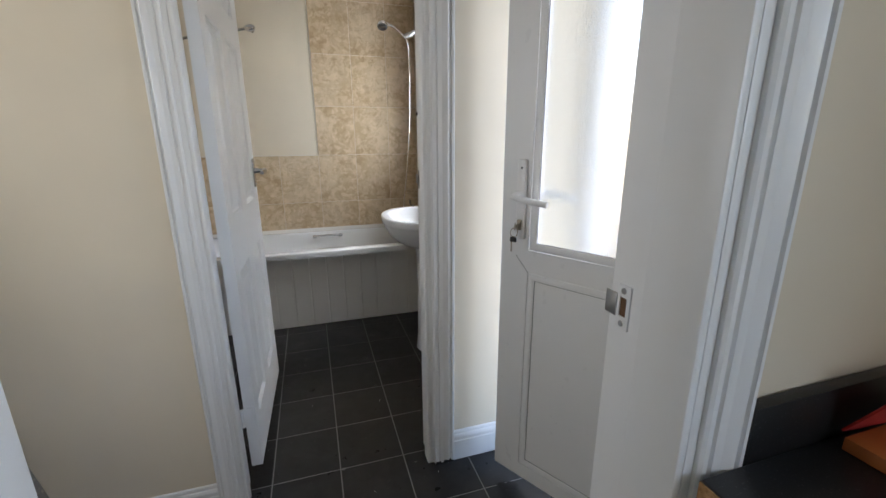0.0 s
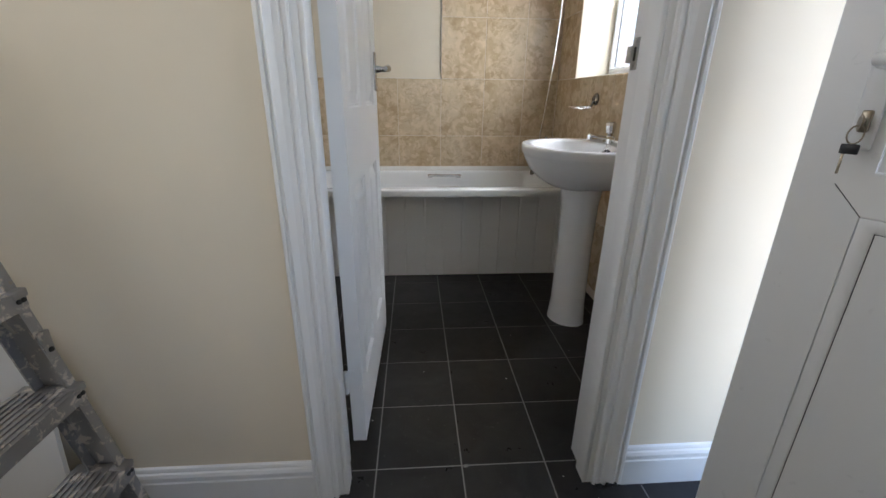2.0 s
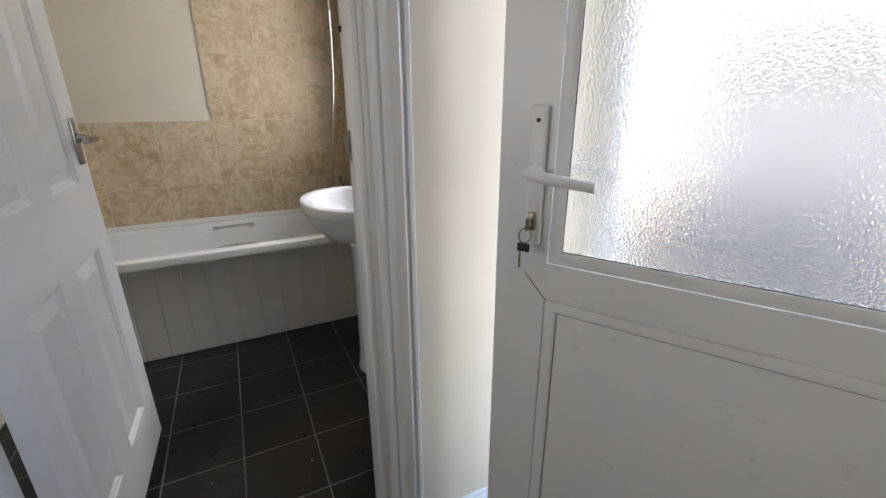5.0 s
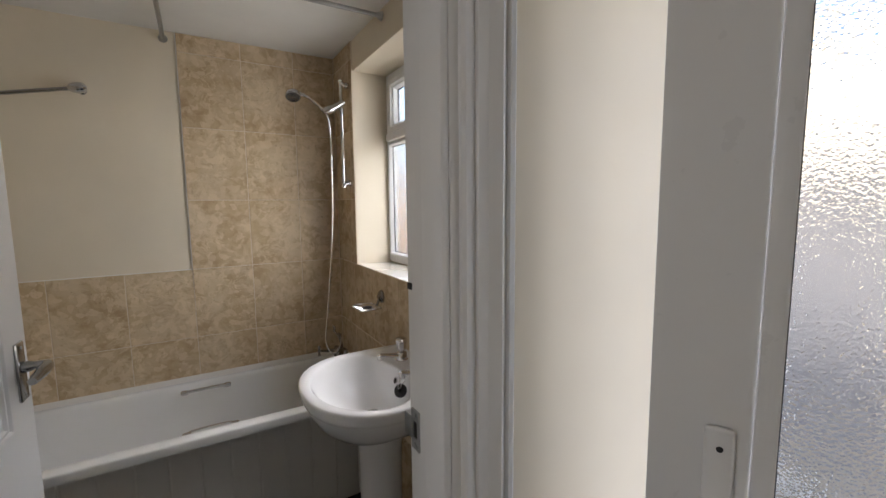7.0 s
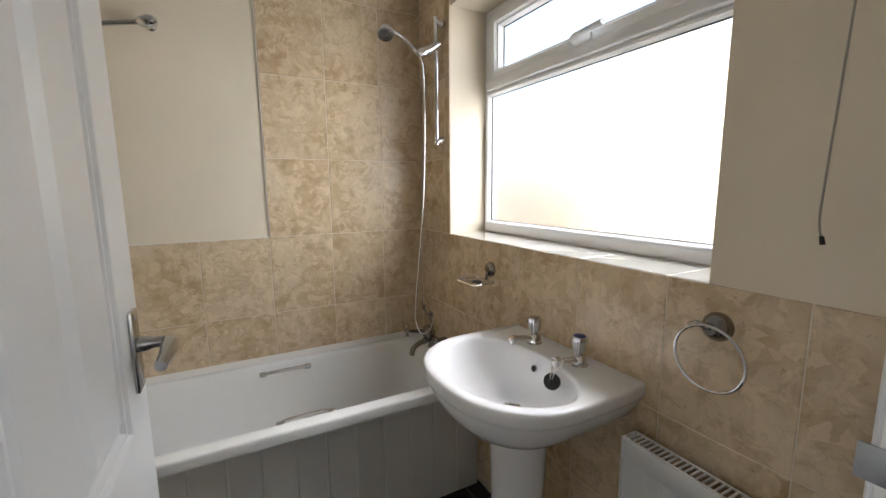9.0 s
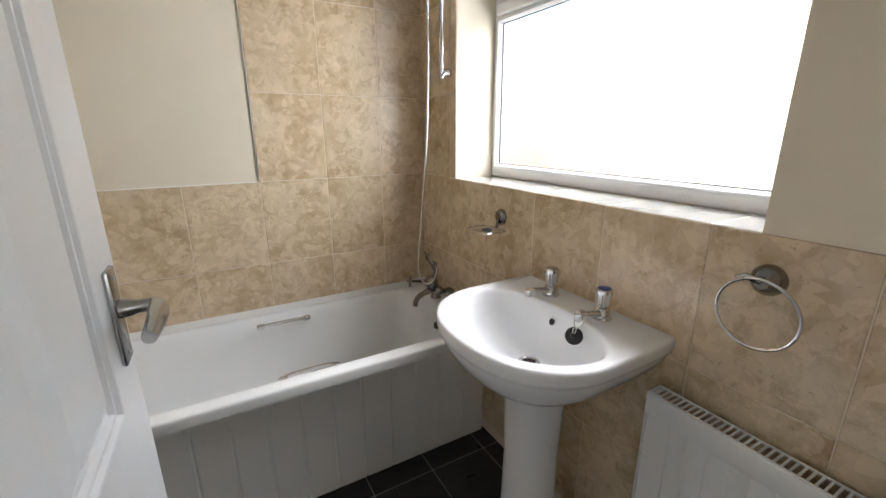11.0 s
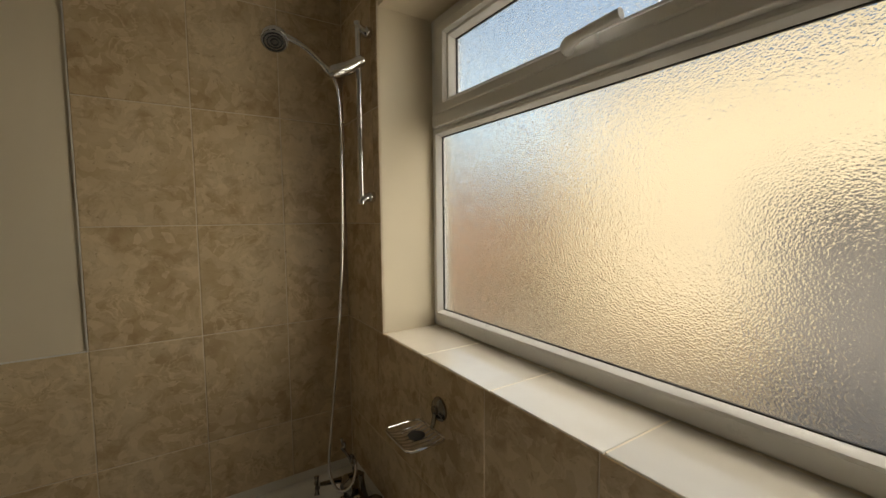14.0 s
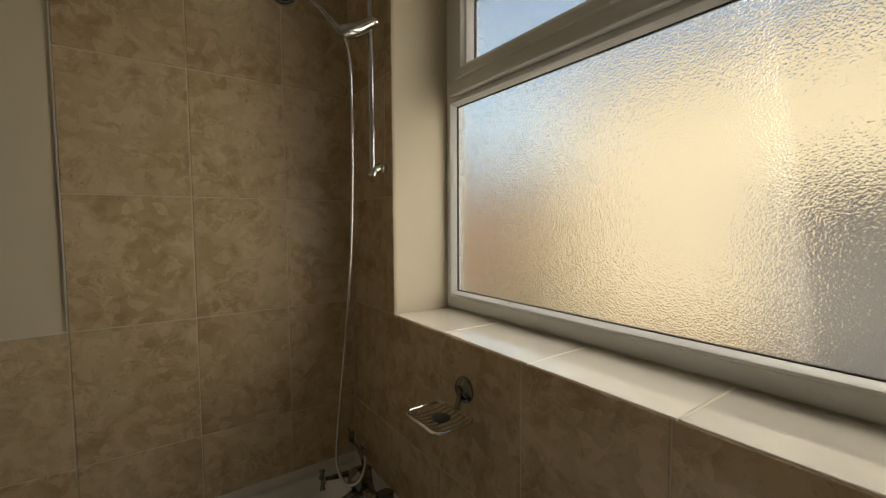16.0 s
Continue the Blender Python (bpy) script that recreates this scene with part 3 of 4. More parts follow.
    ring = [(-0.040 + 0.008 * math.cos(a), hy + 0.008 * math.cos(a), hz - 0.090 + 0.014 * math.sin(a)) for a in [2 * math.pi * i / 20 for i in range(20)]]
    part("key_ring", tube(ring, 0.0014, 6, True), WORN_KEY, key)
    part("spare_key_head", box(-0.044, -0.040, hy - 0.013, hy + 0.011, hz - 0.120, hz - 0.104, 0.002), BLACK, key, "black key head")
    part("spare_key_blade", box(-0.043, -0.041, hy - 0.009, hy - 0.005, hz - 0.152, hz - 0.120, 0.0005), WORN_KEY, key)
    # turn the dressed face to the lobby
    turn = Matrix.Translation((t, 0, 0)) @ Matrix.Scale(-1, 4, (1, 0, 0))
    for child in ob.children_recursive:
        child.data.transform(turn)
        child.data.flip_normals()
    return ob


DOOR_DIR = Vector((0.485, -0.8745, 0))
bdoor = back_door()
bdoor.matrix_world = Matrix.Translation((0.785, 1.443, 0.071)) @ Matrix.Rotation(math.atan2(DOOR_DIR.y, DOOR_DIR.x) - math.pi / 2, 4, "Z")

# outer frame and threshold of the back door
bd_frame = thing("door_frame_3", (1.15, 1.1, 0.04), "white plastic outer frame and threshold of the back door", "door frame", kind="structure")
part("jamb", box(1.14, 1.21, BACK[0], BACK[0] + 0.05, 0.065, BACK[3] - 0.055, 0.004), UPVC, bd_frame)
part("jamb", box(1.14, 1.21, BACK[1] - 0.05, BACK[1], 0.065, BACK[3] - 0.055, 0.004), UPVC, bd_frame)
part("head", box(1.14, 1.21, BACK[0], BACK[1], BACK[3] - 0.055, BACK[3], 0.004), UPVC, bd_frame)
part("threshold", box(1.10, 1.23, BACK[0], BACK[1], 0.04, 0.065, 0.004), UPVC, bd_frame)


# ---- bathroom window ----
def window():
    y0, y1, z0, z1 = WIN
    xi, xo = 1.185, 1.245
    ob = thing("window_1", (1.2, (y0 + y1) / 2, z0), "white plastic window with a top vent and pebbled obscure glass", "window", kind="structure")
    f, m0, m1 = 0.024, 1.807, 1.888
    fr = wall_bm("x", xi + 0.012, xo, y0, y1, z0 + 0.004, z1, [(y0 + f, y1 - f, z0 + 0.047, m0), (y0 + 0.11, y1 - 0.11, m1, z1 - 0.08)])
    bmesh.ops.bevel(fr, geom=[e for e in fr.edges if len(e.link_faces) == 2 and e.calc_face_angle(0) > 1.0], offset=0.005, segments=2, affect="EDGES")
    part("window_frame", fr, UPVC, ob)

    def rect(a, b, c, d, i, x):
        return [Vector((x, a + i, c + i)), Vector((x, b - i, c + i)), Vector((x, b - i, d - i)), Vector((x, a + i, d - i))]

    lo = (y0 + f, y1 - f, z0 + 0.047, m0)
    part("glazing_bead", loft([rect(*lo, -0.004, xi + 0.013), rect(*lo, -0.002, xi + 0.006), rect(*lo, 0.004, xi + 0.008), rect(*lo, 0.012, xi + 0.022), rect(*lo, 0.012, xi + 0.034)], False, False), UPVC, ob)
    part("gasket", loft([rect(*lo, 0.010, xi + 0.028), rect(*lo, 0.0148, xi + 0.029), rect(*lo, 0.0148, xi + 0.034)], False, False), GASKET, ob, "thin dark rubber gasket")
    p = part("pane", box(xi + 0.034, xi + 0.040, lo[0], lo[1], lo[2], lo[3]), FROSTED, ob, "large pebbled obscure glass pane")
    p.visible_shadow = False
    # opening vent, proud of the frame, not quite shut
    va = (y0 + 0.077, y1 - 0.079, m0 + 0.050, z1 - 0.048)
    sash = part("sash", loft([rect(*va, 0, xi + 0.010), rect(*va, 0.0, xi - 0.008), rect(*va, 0.005, xi - 0.013), rect(*va, 0.028, xi - 0.013), rect(*va, 0.036, xi - 0.002), rect(*va, 0.042, xi + 0.0), rect(*va, 0.050, xi + 0.018), rect(*va, 0.050, xi + 0.03)], False, False), UPVC, ob, "top-hung vent sash")
    for b in ((va[0] - 0.004, va[0] + 0.003, va[2], va[3] + 0.004), (va[1] - 0.003, va[1] + 0.004, va[2], va[3] + 0.004), (va[0], va[1], va[3] - 0.003, va[3] + 0.004)):
        part("sash_gasket", box(xi + 0.0085, xi + 0.0118, *b), GASKET, sash)
    part("transom_cover", box(xi - 0.0115, xi + 0.0125, y0 + 0.036, y1 - 0.038, m0 + 0.012, va[2] + 0.002, 0.004, 3), UPVC, ob)
    part("gasket", loft([rect(*va, 0.047, xi + 0.024), rect(*va, 0.053, xi + 0.024), rect(*va, 0.053, xi + 0.03)], False, False), GASKET, sash)
    p = part("pane", box(xi + 0.030, xi + 0.036, va[0] + 0.042, va[1] - 0.042, va[2] + 0.042, va[3] - 0.042), FROSTED, sash, "obscure glass vent pane")
    p.visible_shadow = False
    # espagnolette handle
    hy, hz = 2.678, m0 + 0.064
    h = part("window_handle", box(xi - 0.026, xi - 0.012, hy - 0.055, hy + 0.025, hz - 0.014, hz + 0.014, 0.005, 3), UPVC, sash, "white window handle")
    part("lever", tube(smooth_line([(xi - 0.030, hy + 0.006, hz), (xi - 0.046, hy - 0.004, hz + 0.001), (xi - 0.052, hy - 0.04, hz + 0.006), (xi - 0.048, hy - 0.125, hz + 0.014)], 5), [0.0145] * 8 + [0.0125, 0.0115] + [0.0105] * 11, 14), UPVC, h)
    part("lock_button", lathe([(0.006, 0), (0.005, 0.004)], 12, (xi - 0.027, hy + 0.018, hz - 0.002), (-1, 0.4, 0)), GASKET, h)
    return ob


window()


# ---- bathroom things ----
RIM_F, RIM_Z = 2.965, 0.552


def bathtub():
    ob = thing("bathtub", (0.15, 3.29, 0), "white acrylic bath with chrome grab handles along the tiled wall", "bathtub")
    x0, x1, y0, y1 = BATH_L + 0.002, WX - 0.002, RIM_F, FY - 0.002
    cx, cy, hx, hy = (x0 + x1) / 2, (y0 + y1) / 2, (x1 - x0) / 2, (y1 - y0) / 2
    def ring(l, r, f, b, rad, z):
        return rounded((x0 + l + x1 - r) / 2, (y0 + f + y1 - b) / 2, (x1 - r - x0 - l) / 2, (y1 - b - y0 - f) / 2, rad, z, 12)
    rings = [ring(0, 0, 0.012, 0, 0.012, RIM_Z - 0.034), ring(0, 0, 0.0, 0, 0.012, RIM_Z - 0.040), ring(0, 0, 0.0, 0, 0.012, RIM_Z - 0.010), ring(0.001, 0.001, 0.001, 0.0, 0.012, RIM_Z - 0.005), ring(0.002, 0.002, 0.003, 0.0, 0.012, RIM_Z - 0.002),
             ring(0.01, 0.01, 0.007, 0.0, 0.012, RIM_Z), ring(0.075, 0.075, 0.048, 0.03, 0.08, RIM_Z + 0.004), ring(0.085, 0.085, 0.056, 0.038, 0.10, RIM_Z - 0.001),
             ring(0.095, 0.09, 0.064, 0.046, 0.11, RIM_Z - 0.015), ring(0.14, 0.10, 0.085, 0.068, 0.13, RIM_Z - 0.12), ring(0.22, 0.12, 0.105, 0.09, 0.15, RIM_Z - 0.26),
             ring(0.29, 0.15, 0.13, 0.115, 0.16, RIM_Z - 0.345), ring(0.36, 0.21, 0.18, 0.17, 0.13, RIM_Z - 0.375), ring(0.6, 0.5, 0.28, 0.28, 0.05, RIM_Z - 0.38)]
    part("tub", loft(rings, False, True), ACRYLIC, ob, shade=60)
    for name, pts in (("grab_handle", [(0.135, 3.555, 0.520), (0.142, 3.535, 0.527), (0.17, 3.528, 0.532), (0.31, 3.528, 0.532), (0.338, 3.535, 0.527), (0.345, 3.555, 0.520)]),
                      ("grab_handle", [(0.150, 3.026, 0.522), (0.160, 3.046, 0.536), (0.19, 3.054, 0.543), (0.31, 3.054, 0.543), (0.34, 3.046, 0.536), (0.350, 3.026, 0.522)])):
        h = part(name, tube(smooth_line(pts, 6), 0.0082, 12), CHROME, ob, "chrome grab handle")
        for k in (1, -2):
            part("end_mount", lathe([(0.010, -0.016), (0.013, -0.008), (0.013, 0.008), (0.010, 0.016)], 14, pts[k], (1, 0, 0)), CHROME, h)
    # overflow on the tap end
    part("overflow", lathe([(0.03, 0), (0.03, 0.006), (0.024, 0.011), (0.012, 0.012)], 20, (0.908, 3.30, 0.445), (-1, 0, 0.12)), CHROME, ob, "round chrome overflow cover")
    part("overflow_plug", lathe([(0.018, 0), (0.017, 0.012)], 16, (0.900, 3.30, 0.45), (-1, 0, 0.12)), BLACK, ob, "black plug stowed on the overflow")
    return ob


tub = bathtub()
# sealant bead along the walls
structure("trim", join(extrude([(0, 0), (0.011, 0), (0, 0.026)], (BATH_L, FY - 0.0005, RIM_Z + 0.003), (WX, FY - 0.0005, RIM_Z + 0.003), (0, -1, 0), (0, 0, 1)),
                       extrude([(0, 0), (0.011, 0), (0, 0.026)], (WX - 0.0005, RIM_F, RIM_Z + 0.003), (WX - 0.0005, FY, RIM_Z + 0.003), (-1, 0, 0), (0, 0, 1))), SEALANT, "white silicone bead between bath and tiles", "sealant")

# tongue-and-groove front of the bath
panel = part("front_panel", box(BATH_L + 0.003, WX - 0.003, 3.050, 3.062, 0.0, RIM_Z - 0.047), PANEL_WHITE, tub, "white tongue-and-groove front panel")
pitch, start = 0.1125, 0.316
prof = [(-pitch / 2, 0.013), (-pitch / 2, 0.0028), (-pitch / 2 + 0.002, 0.0028), (-pitch / 2 + 0.006, 0.0), (pitch / 2 - 0.006, 0.0), (pitch / 2 - 0.002, 0.0028), (pitch / 2, 0.0028), (pitch / 2, 0.013)]
me_board = mesh_of("board", extrude(prof, (0, 0, 0), (0, 0, RIM_Z - 0.052), (1, 0, 0), (0, 1, 0)), PANEL_WHITE, 10)
for k in range(-8, 6):
    piece("board", me_board, panel, pose(start + pitch / 2 + k * pitch, 3.037, 0.006))


def basin():
    ob = thing("basin", (0.8, 2.49, 0), "white ceramic pedestal basin under the window", "basin")
    yc, cx, n = 2.502, 0.76, 72
    top = 0.85

    def outline(k, z, back=None):
        pts = []
        for i in range(n):
            a = 2 * math.pi * i / n
            c, s = math.cos(a), math.sin(a)
            if c >= 0:
                x = cx - 0.245 * k * abs(c) ** 0.92
                y = yc + 0.286 * k * math.copysign(abs(s) ** 0.88, s)
            else:
                x = cx + (WX - 0.001 - cx) * (1 if back is None else back) * min(1, abs(c) ** 0.5 * 1.6)
                y = yc + 0.286 * k * math.copysign(min(1, abs(s) ** 0.35), s)
            pts.append(Vector((x, y, z)))
        return pts

    def bowl(kx, ky, z, dx=0.0):
        pts = []
        for i in range(n):
            a = 2 * math.pi * i / n
            c, s = math.cos(a), math.sin(a)
            rx = 0.192 if c >= 0 else 0.125
            pts.append(Vector((cx - 0.008 + dx - rx * kx * c, yc + 0.236 * ky * s, z)))
        return pts

    rings = [outline(0.36, top - 0.185, 0.6), outline(0.52, top - 0.172, 0.85), outline(0.70, top - 0.145, 0.97), outline(0.84, top - 0.108), outline(0.925, top - 0.070), outline(0.955, top - 0.052), outline(0.962, top - 0.046), outline(0.982, top - 0.041),
             outline(0.992, top - 0.032), outline(1.0, top - 0.018), outline(0.999, top - 0.009), outline(0.992, top - 0.003), outline(0.975, top), bowl(1.13, 1.13, top - 0.001), bowl(1.07, 1.08, top - 0.002), bowl(1.045, 1.05, top - 0.005), bowl(1.02, 1.02, top - 0.014),
             bowl(0.96, 0.96, top - 0.040, 0.002), bowl(0.87, 0.87, top - 0.075, 0.004), bowl(0.70, 0.70, top - 0.110, 0.008), bowl(0.45, 0.45, top - 0.134, 0.012), bowl(0.2, 0.16, top - 0.142, 0.016), bowl(0.11, 0.09, top - 0.146, 0.016)]
    part("bowl", loft(rings, True, True), CERAMIC, ob, shade=70)
    ped = []
    for z, rx, ry in ((0.0, 0.100, 0.105), (0.02, 0.097, 0.102), (0.10, 0.090, 0.094), (0.4, 0.086, 0.089), (0.6, 0.090, 0.098), (0.70, 0.105, 0.12)):
        ped.append([Vector((0.80 - rx * math.cos(2 * math.pi * i / 40) * (1 if math.cos(2 * math.pi * i / 40) > 0 else 0.75), 2.502 + ry * math.sin(2 * math.pi * i / 40), z)) for i in range(40)])
    part("pedestal", loft(ped), CERAMIC, ob, shade=60)
    w = part("waste", lathe([(0.032, 0), (0.032, 0.003), (0.026, 0.005), (0.021, 0.002), (0.019, -0.012)], 24, (cx + 0.006, yc, top - 0.1445)), CHROME, ob, "chrome waste ring")
    # waste hole and overflow slot are near-black discs, coloured as shaded depth
    part("waste_hole", lathe([(0.019, 0), (0.019, 0.0025)], 20, (cx + 0.006, yc, top - 0.1445)), GRIME_AND_SHADE, w)
    part("overflow_slot", lathe([(0.010, -0.004), (0.010, 0.0015)], 14, (cx + 0.1075, yc + 0.02, top - 0.048), (-1, 0, 0.35)), GRIME_AND_SHADE, ob, "dark overflow slot")
    for y, cap in ((2.60, DULL_CHROME), (2.40, BLUE_CAP)):
        tap = part("tap", lathe([(0.027, 0), (0.027, 0.003), (0.023, 0.006), (0.0215, 0.026), (0.018, 0.031), (0.011, 0.034), (0.011, 0.040)], 24, (0.932, y, top)), CHROME, ob, "chrome pillar tap")
        bar = []
        for x, z, hw, hh in ((0.932, 0.016, 0.016, 0.011), (0.905, 0.020, 0.0135, 0.0095), (0.870, 0.027, 0.0115, 0.008), (0.846, 0.032, 0.011, 0.0085), (0.834, 0.034, 0.0105, 0.009)):
            bar.append([Vector((x + 0.2 * hh * math.sin(a), y + hw * math.cos(a), top + z + hh * math.sin(a))) for a in [2 * math.pi * i / 16 for i in range(16)]])
        spout = part("spout", loft(bar), CHROME, tap)
        part("nozzle", lathe([(0.0105, 0.0), (0.0115, 0.002), (0.0115, 0.020), (0.009, 0.022)], 16, (0.841, y, top + 0.014), (-0.12, 0, 1)), CHROME, spout)
        knob = [(0.013, 0.038), (0.0165, 0.041), (0.0185, 0.050), (0.0215, 0.068), (0.0235, 0.080), (0.0225, 0.086), (0.019, 0.088)]
        rings = [[Vector((0.932 + r * (1 + 0.05 * math.cos(8 * a)) * math.cos(a), y + r * (1 + 0.05 * math.cos(8 * a)) * math.sin(a), top + h)) for a in [2 * math.pi * i / 48 for i in range(48)]] for r, h in knob]
        k = part("tap_head", loft(rings), CHROME, tap, "faceted chrome tap head")
        part("cap", lathe([(0.018, 0), (0.018, 0.0015), (0.014, 0.003)], 20, (0.932, y, top + 0.0878)), cap, k)
    # plug hung over the spout on its chain
    plug = part("plug", lathe([(0.017, 0.0), (0.023, 0.004), (0.0245, 0.012), (0.0235, 0.017), (0.008, 0.019), (0.005, 0.025)], 24, (0.846, 2.412, top - 0.040), (-0.75, -0.35, 0.45)), BLACK, ob, "black rubber plug on a chain")
    part("plug_ring", tube([(0.832 + 0.006 * math.cos(a), 2.404, top - 0.016 + 0.009 * math.sin(a)) for a in [2 * math.pi * i / 16 for i in range(16)]], 0.0014, 6, True), CHROME, plug)
    part("chain", tube(smooth_line([(0.833, 2.405, top - 0.008), (0.838, 2.412, top + 0.014), (0.848, 2.411, top + 0.036), (0.856, 2.400, top + 0.041), (0.856, 2.389, top + 0.030), (0.846, 2.390, top + 0.006), (0.834, 2.400, top - 0.010)], 6), 0.0016, 6), CHROME, plug)
    part("overflow_ring", tube([(cx + 0.1085 + 0.004 * math.sin(a), yc + 0.02 + 0.011 * math.cos(a), top - 0.046 + 0.011 * math.sin(a)) for a in [2 * math.pi * i / 20 for i in range(20)]], 0.0018, 6, True), CHROME, ob)
    return ob


basin()


def radiator():
    y0, y1, z0, z1, xf, xb = 1.72, 2.234, 0.13, 0.718, 0.922, 0.976
    ob = thing("radiator", (0.95, 1.97, z0), "white panel radiator with a slotted top grille under the window", "radiator")
    # front panel with pressed vertical flutes
    y = y0 + 0.02
    prof = [(0.012, y0 + 0.002), (0.003, y0 + 0.008)]
    step = 0.0445
    while y + step < y1 - 0.01:
        prof += [(0.0, y + 0.004), (0.0, y + 0.020), (0.006, y + 0.026), (0.006, y + 0.038)]
        y += step
    prof += [(0.0, y1 - 0.012), (0.003, y1 - 0.008), (0.012, y1 - 0.002)]
    face = loft([[Vector((xf + a, b, z)) for a, b in prof] for z in (z0 + 0.05, z1 - 0.06)], False, False, False)
    part("front_panel", face, ENAMEL, ob)
    part("body", join(box(xf, xf + 0.012, y0, y1, z1 - 0.062, z1 - 0.004, 0.003), box(xf, xf + 0.012, y0, y1, z0, z0 + 0.052, 0.003), box(xf + 0.012, xf + 0.016, y0 + 0.002, y1 - 0.002, z0 + 0.02, z1 - 0.02)), ENAMEL, ob)
    for y in (y0, y1 - 0.004):
        part("side_panel", box(xf + 0.002, xb, y, y + 0.004, z0 + 0.02, z1 - 0.001, 0.001), ENAMEL, ob)
    gr = part("grille", wall_bm("x", xf + 0.002, xf + 0.008, y0 + 0.004, y1 - 0.004, z1 - 0.004, z1), ENAMEL, ob, "slotted top grille")
    part("grille_edge", box(xb - 0.006, xb, y0 + 0.004, y1 - 0.004, z1 - 0.004, z1), ENAMEL, gr)
    me = mesh_of("slat", box(xf + 0.008, xb - 0.006, -0.0022, 0.0022, z1 - 0.004, z1 - 0.0005), ENAMEL)
    y = y0 + 0.012
    while y < y1 - 0.008:
        piece("slat", me, gr, gr.matrix_world.inverted() @ pose(0, y, 0))
        y += 0.0135
    # near-black block, its colour standing in for shade behind the grille
    part("inner_fins", box(xf + 0.018, xb - 0.004, y0 + 0.006, y1 - 0.006, z0 + 0.03, z1 - 0.05), GRIME_AND_SHADE, ob)
    for y in (y0 + 0.1, y1 - 0.1):
        part("wall_bracket", box(xb - 0.002, WX + 0.002, y - 0.015, y + 0.015, z0 + 0.08, z1 - 0.1), GREY_STEEL, ob)
    v = part("valve", lathe([(0.012, 0), (0.014, 0.02), (0.011, 0.03), (0.016, 0.034), (0.016, 0.06), (0.010, 0.065)], 16, (0.955, y1 + 0.035, z0 + 0.0)), BRASS, ob, "brass radiator valve")
    part("valve_tail", lathe([(0.009, 0), (0.009, 0.036)], 12, (0.955, y1 + 0.035, z0 + 0.02), (0, -1, 0)), CHROME, v)
    part("pipe", lathe([(0.0075, 0), (0.0075, z0)], 12, (0.955, y1 + 0.035, 0)), BRASS, v, "copper pipe tail")
    return ob


radiator()


def shower():
    ob = thing("shower_rail", (0.965, 3.385, 1.58), "chrome shower riser rail with handset on the tiled corner", "shower")
    rx, ry = 0.957, 3.350
    part("rail", lathe([(0.0095, 1.580), (0.0095, 2.135)], 16, (rx, ry, 0)), CHROME, ob)
    for z, d in ((1.583, 1), (2.125, -1)):
        m = part("end_bracket", tube(smooth_line([(rx, ry, z - d * 0.012), (rx + 0.002, ry, z + d * 0.002), (rx + 0.022, ry, z + d * 0.012), (WX - 0.001, ry, z + d * 0.012)], 5), [0.013] * 6 + [0.0145] * 5 + [0.017] * 5, 14), CHROME, ob)
    # slider, handset and hose
    hz = 2.005
    sl = part("slider", tube(smooth_line([(rx + 0.016, ry - 0.012, hz + 0.016), (rx, ry - 0.006, hz + 0.010), (rx - 0.045, ry - 0.004, hz - 0.020), (rx - 0.100, ry - 0.004, hz - 0.042)], 5), [0.012, 0.014, 0.016, 0.017, 0.017, 0.017, 0.017, 0.018, 0.019, 0.020, 0.021, 0.022, 0.022, 0.021, 0.018, 0.012], 14), CHROME, ob, "chrome slider clamp")
    handle = smooth_line([(rx - 0.094, ry - 0.006, hz - 0.040), (rx - 0.125, ry - 0.010, hz - 0.014), (rx - 0.17, ry - 0.014, hz + 0.016), (rx - 0.222, ry - 0.018, hz + 0.034)], 6)
    hs = part("handset", tube(handle, [0.011] * 4 + [0.0075] * 11 + [0.009] * 4, 12), CHROME, ob, "chrome shower handset")
    part("shower_head", lathe([(0.012, 0.024), (0.024, 0.021), (0.035, 0.012), (0.038, 0.002), (0.037, -0.005), (0.031, -0.008)], 28, (rx - 0.252, ry - 0.024, hz + 0.016), (0.12, 0.50, 0.86)), CHROME, hs)
    face = part("spray_face", lathe([(0.035, -0.004), (0.034, -0.0095), (0.02, -0.0105), (0.0, -0.0105)], 28, (rx - 0.252, ry - 0.024, hz + 0.016), (0.12, 0.50, 0.86)), DULL_CHROME, hs, "grey spray face")
    for r in (0.010, 0.019, 0.028):
        part("nozzle_ring", lathe([(r - 0.002, -0.0095), (r - 0.001, -0.0125), (r + 0.001, -0.0125), (r + 0.002, -0.0095)], 28, (rx - 0.252, ry - 0.024, hz + 0.016), (0.12, 0.50, 0.86)), GASKET, face, "dark ring of nozzles")
    part("spray_plate", lathe([(0.033, -0.0085), (0.031, -0.010), (0.012, -0.009)], 24, (rx - 0.252, ry - 0.024, hz + 0.016), (0.12, 0.50, 0.86)), GREY_STEEL, hs, "dark ringed spray plate")
    hose = smooth_line([(rx - 0.086, ry - 0.006, hz - 0.045), (rx - 0.070, ry - 0.004, hz - 0.10), (rx - 0.064, ry - 0.002, hz - 0.25), (rx - 0.070, ry, hz - 0.58), (rx - 0.090, ry, hz - 0.85), (rx - 0.116, ry - 0.002, hz - 1.09),
                        (rx - 0.136, ry - 0.018, hz - 1.22), (rx - 0.140, ry - 0.032, hz - 1.275), (rx - 0.122, ry - 0.050, hz - 1.325), (rx - 0.092, ry - 0.068, hz - 1.318), (rx - 0.072, ry - 0.072, hz - 1.275), (rx - 0.066, ry - 0.058, hz - 1.240), (rx - 0.060, ry - 0.036, hz - 1.236)], 14)
    part("hose", tube(hose, [0.0052 if i % 2 else 0.0044 for i in range(len(hose))], 10), CHROME, ob, "flexible chrome hose", shade=80)
    return ob


shower()


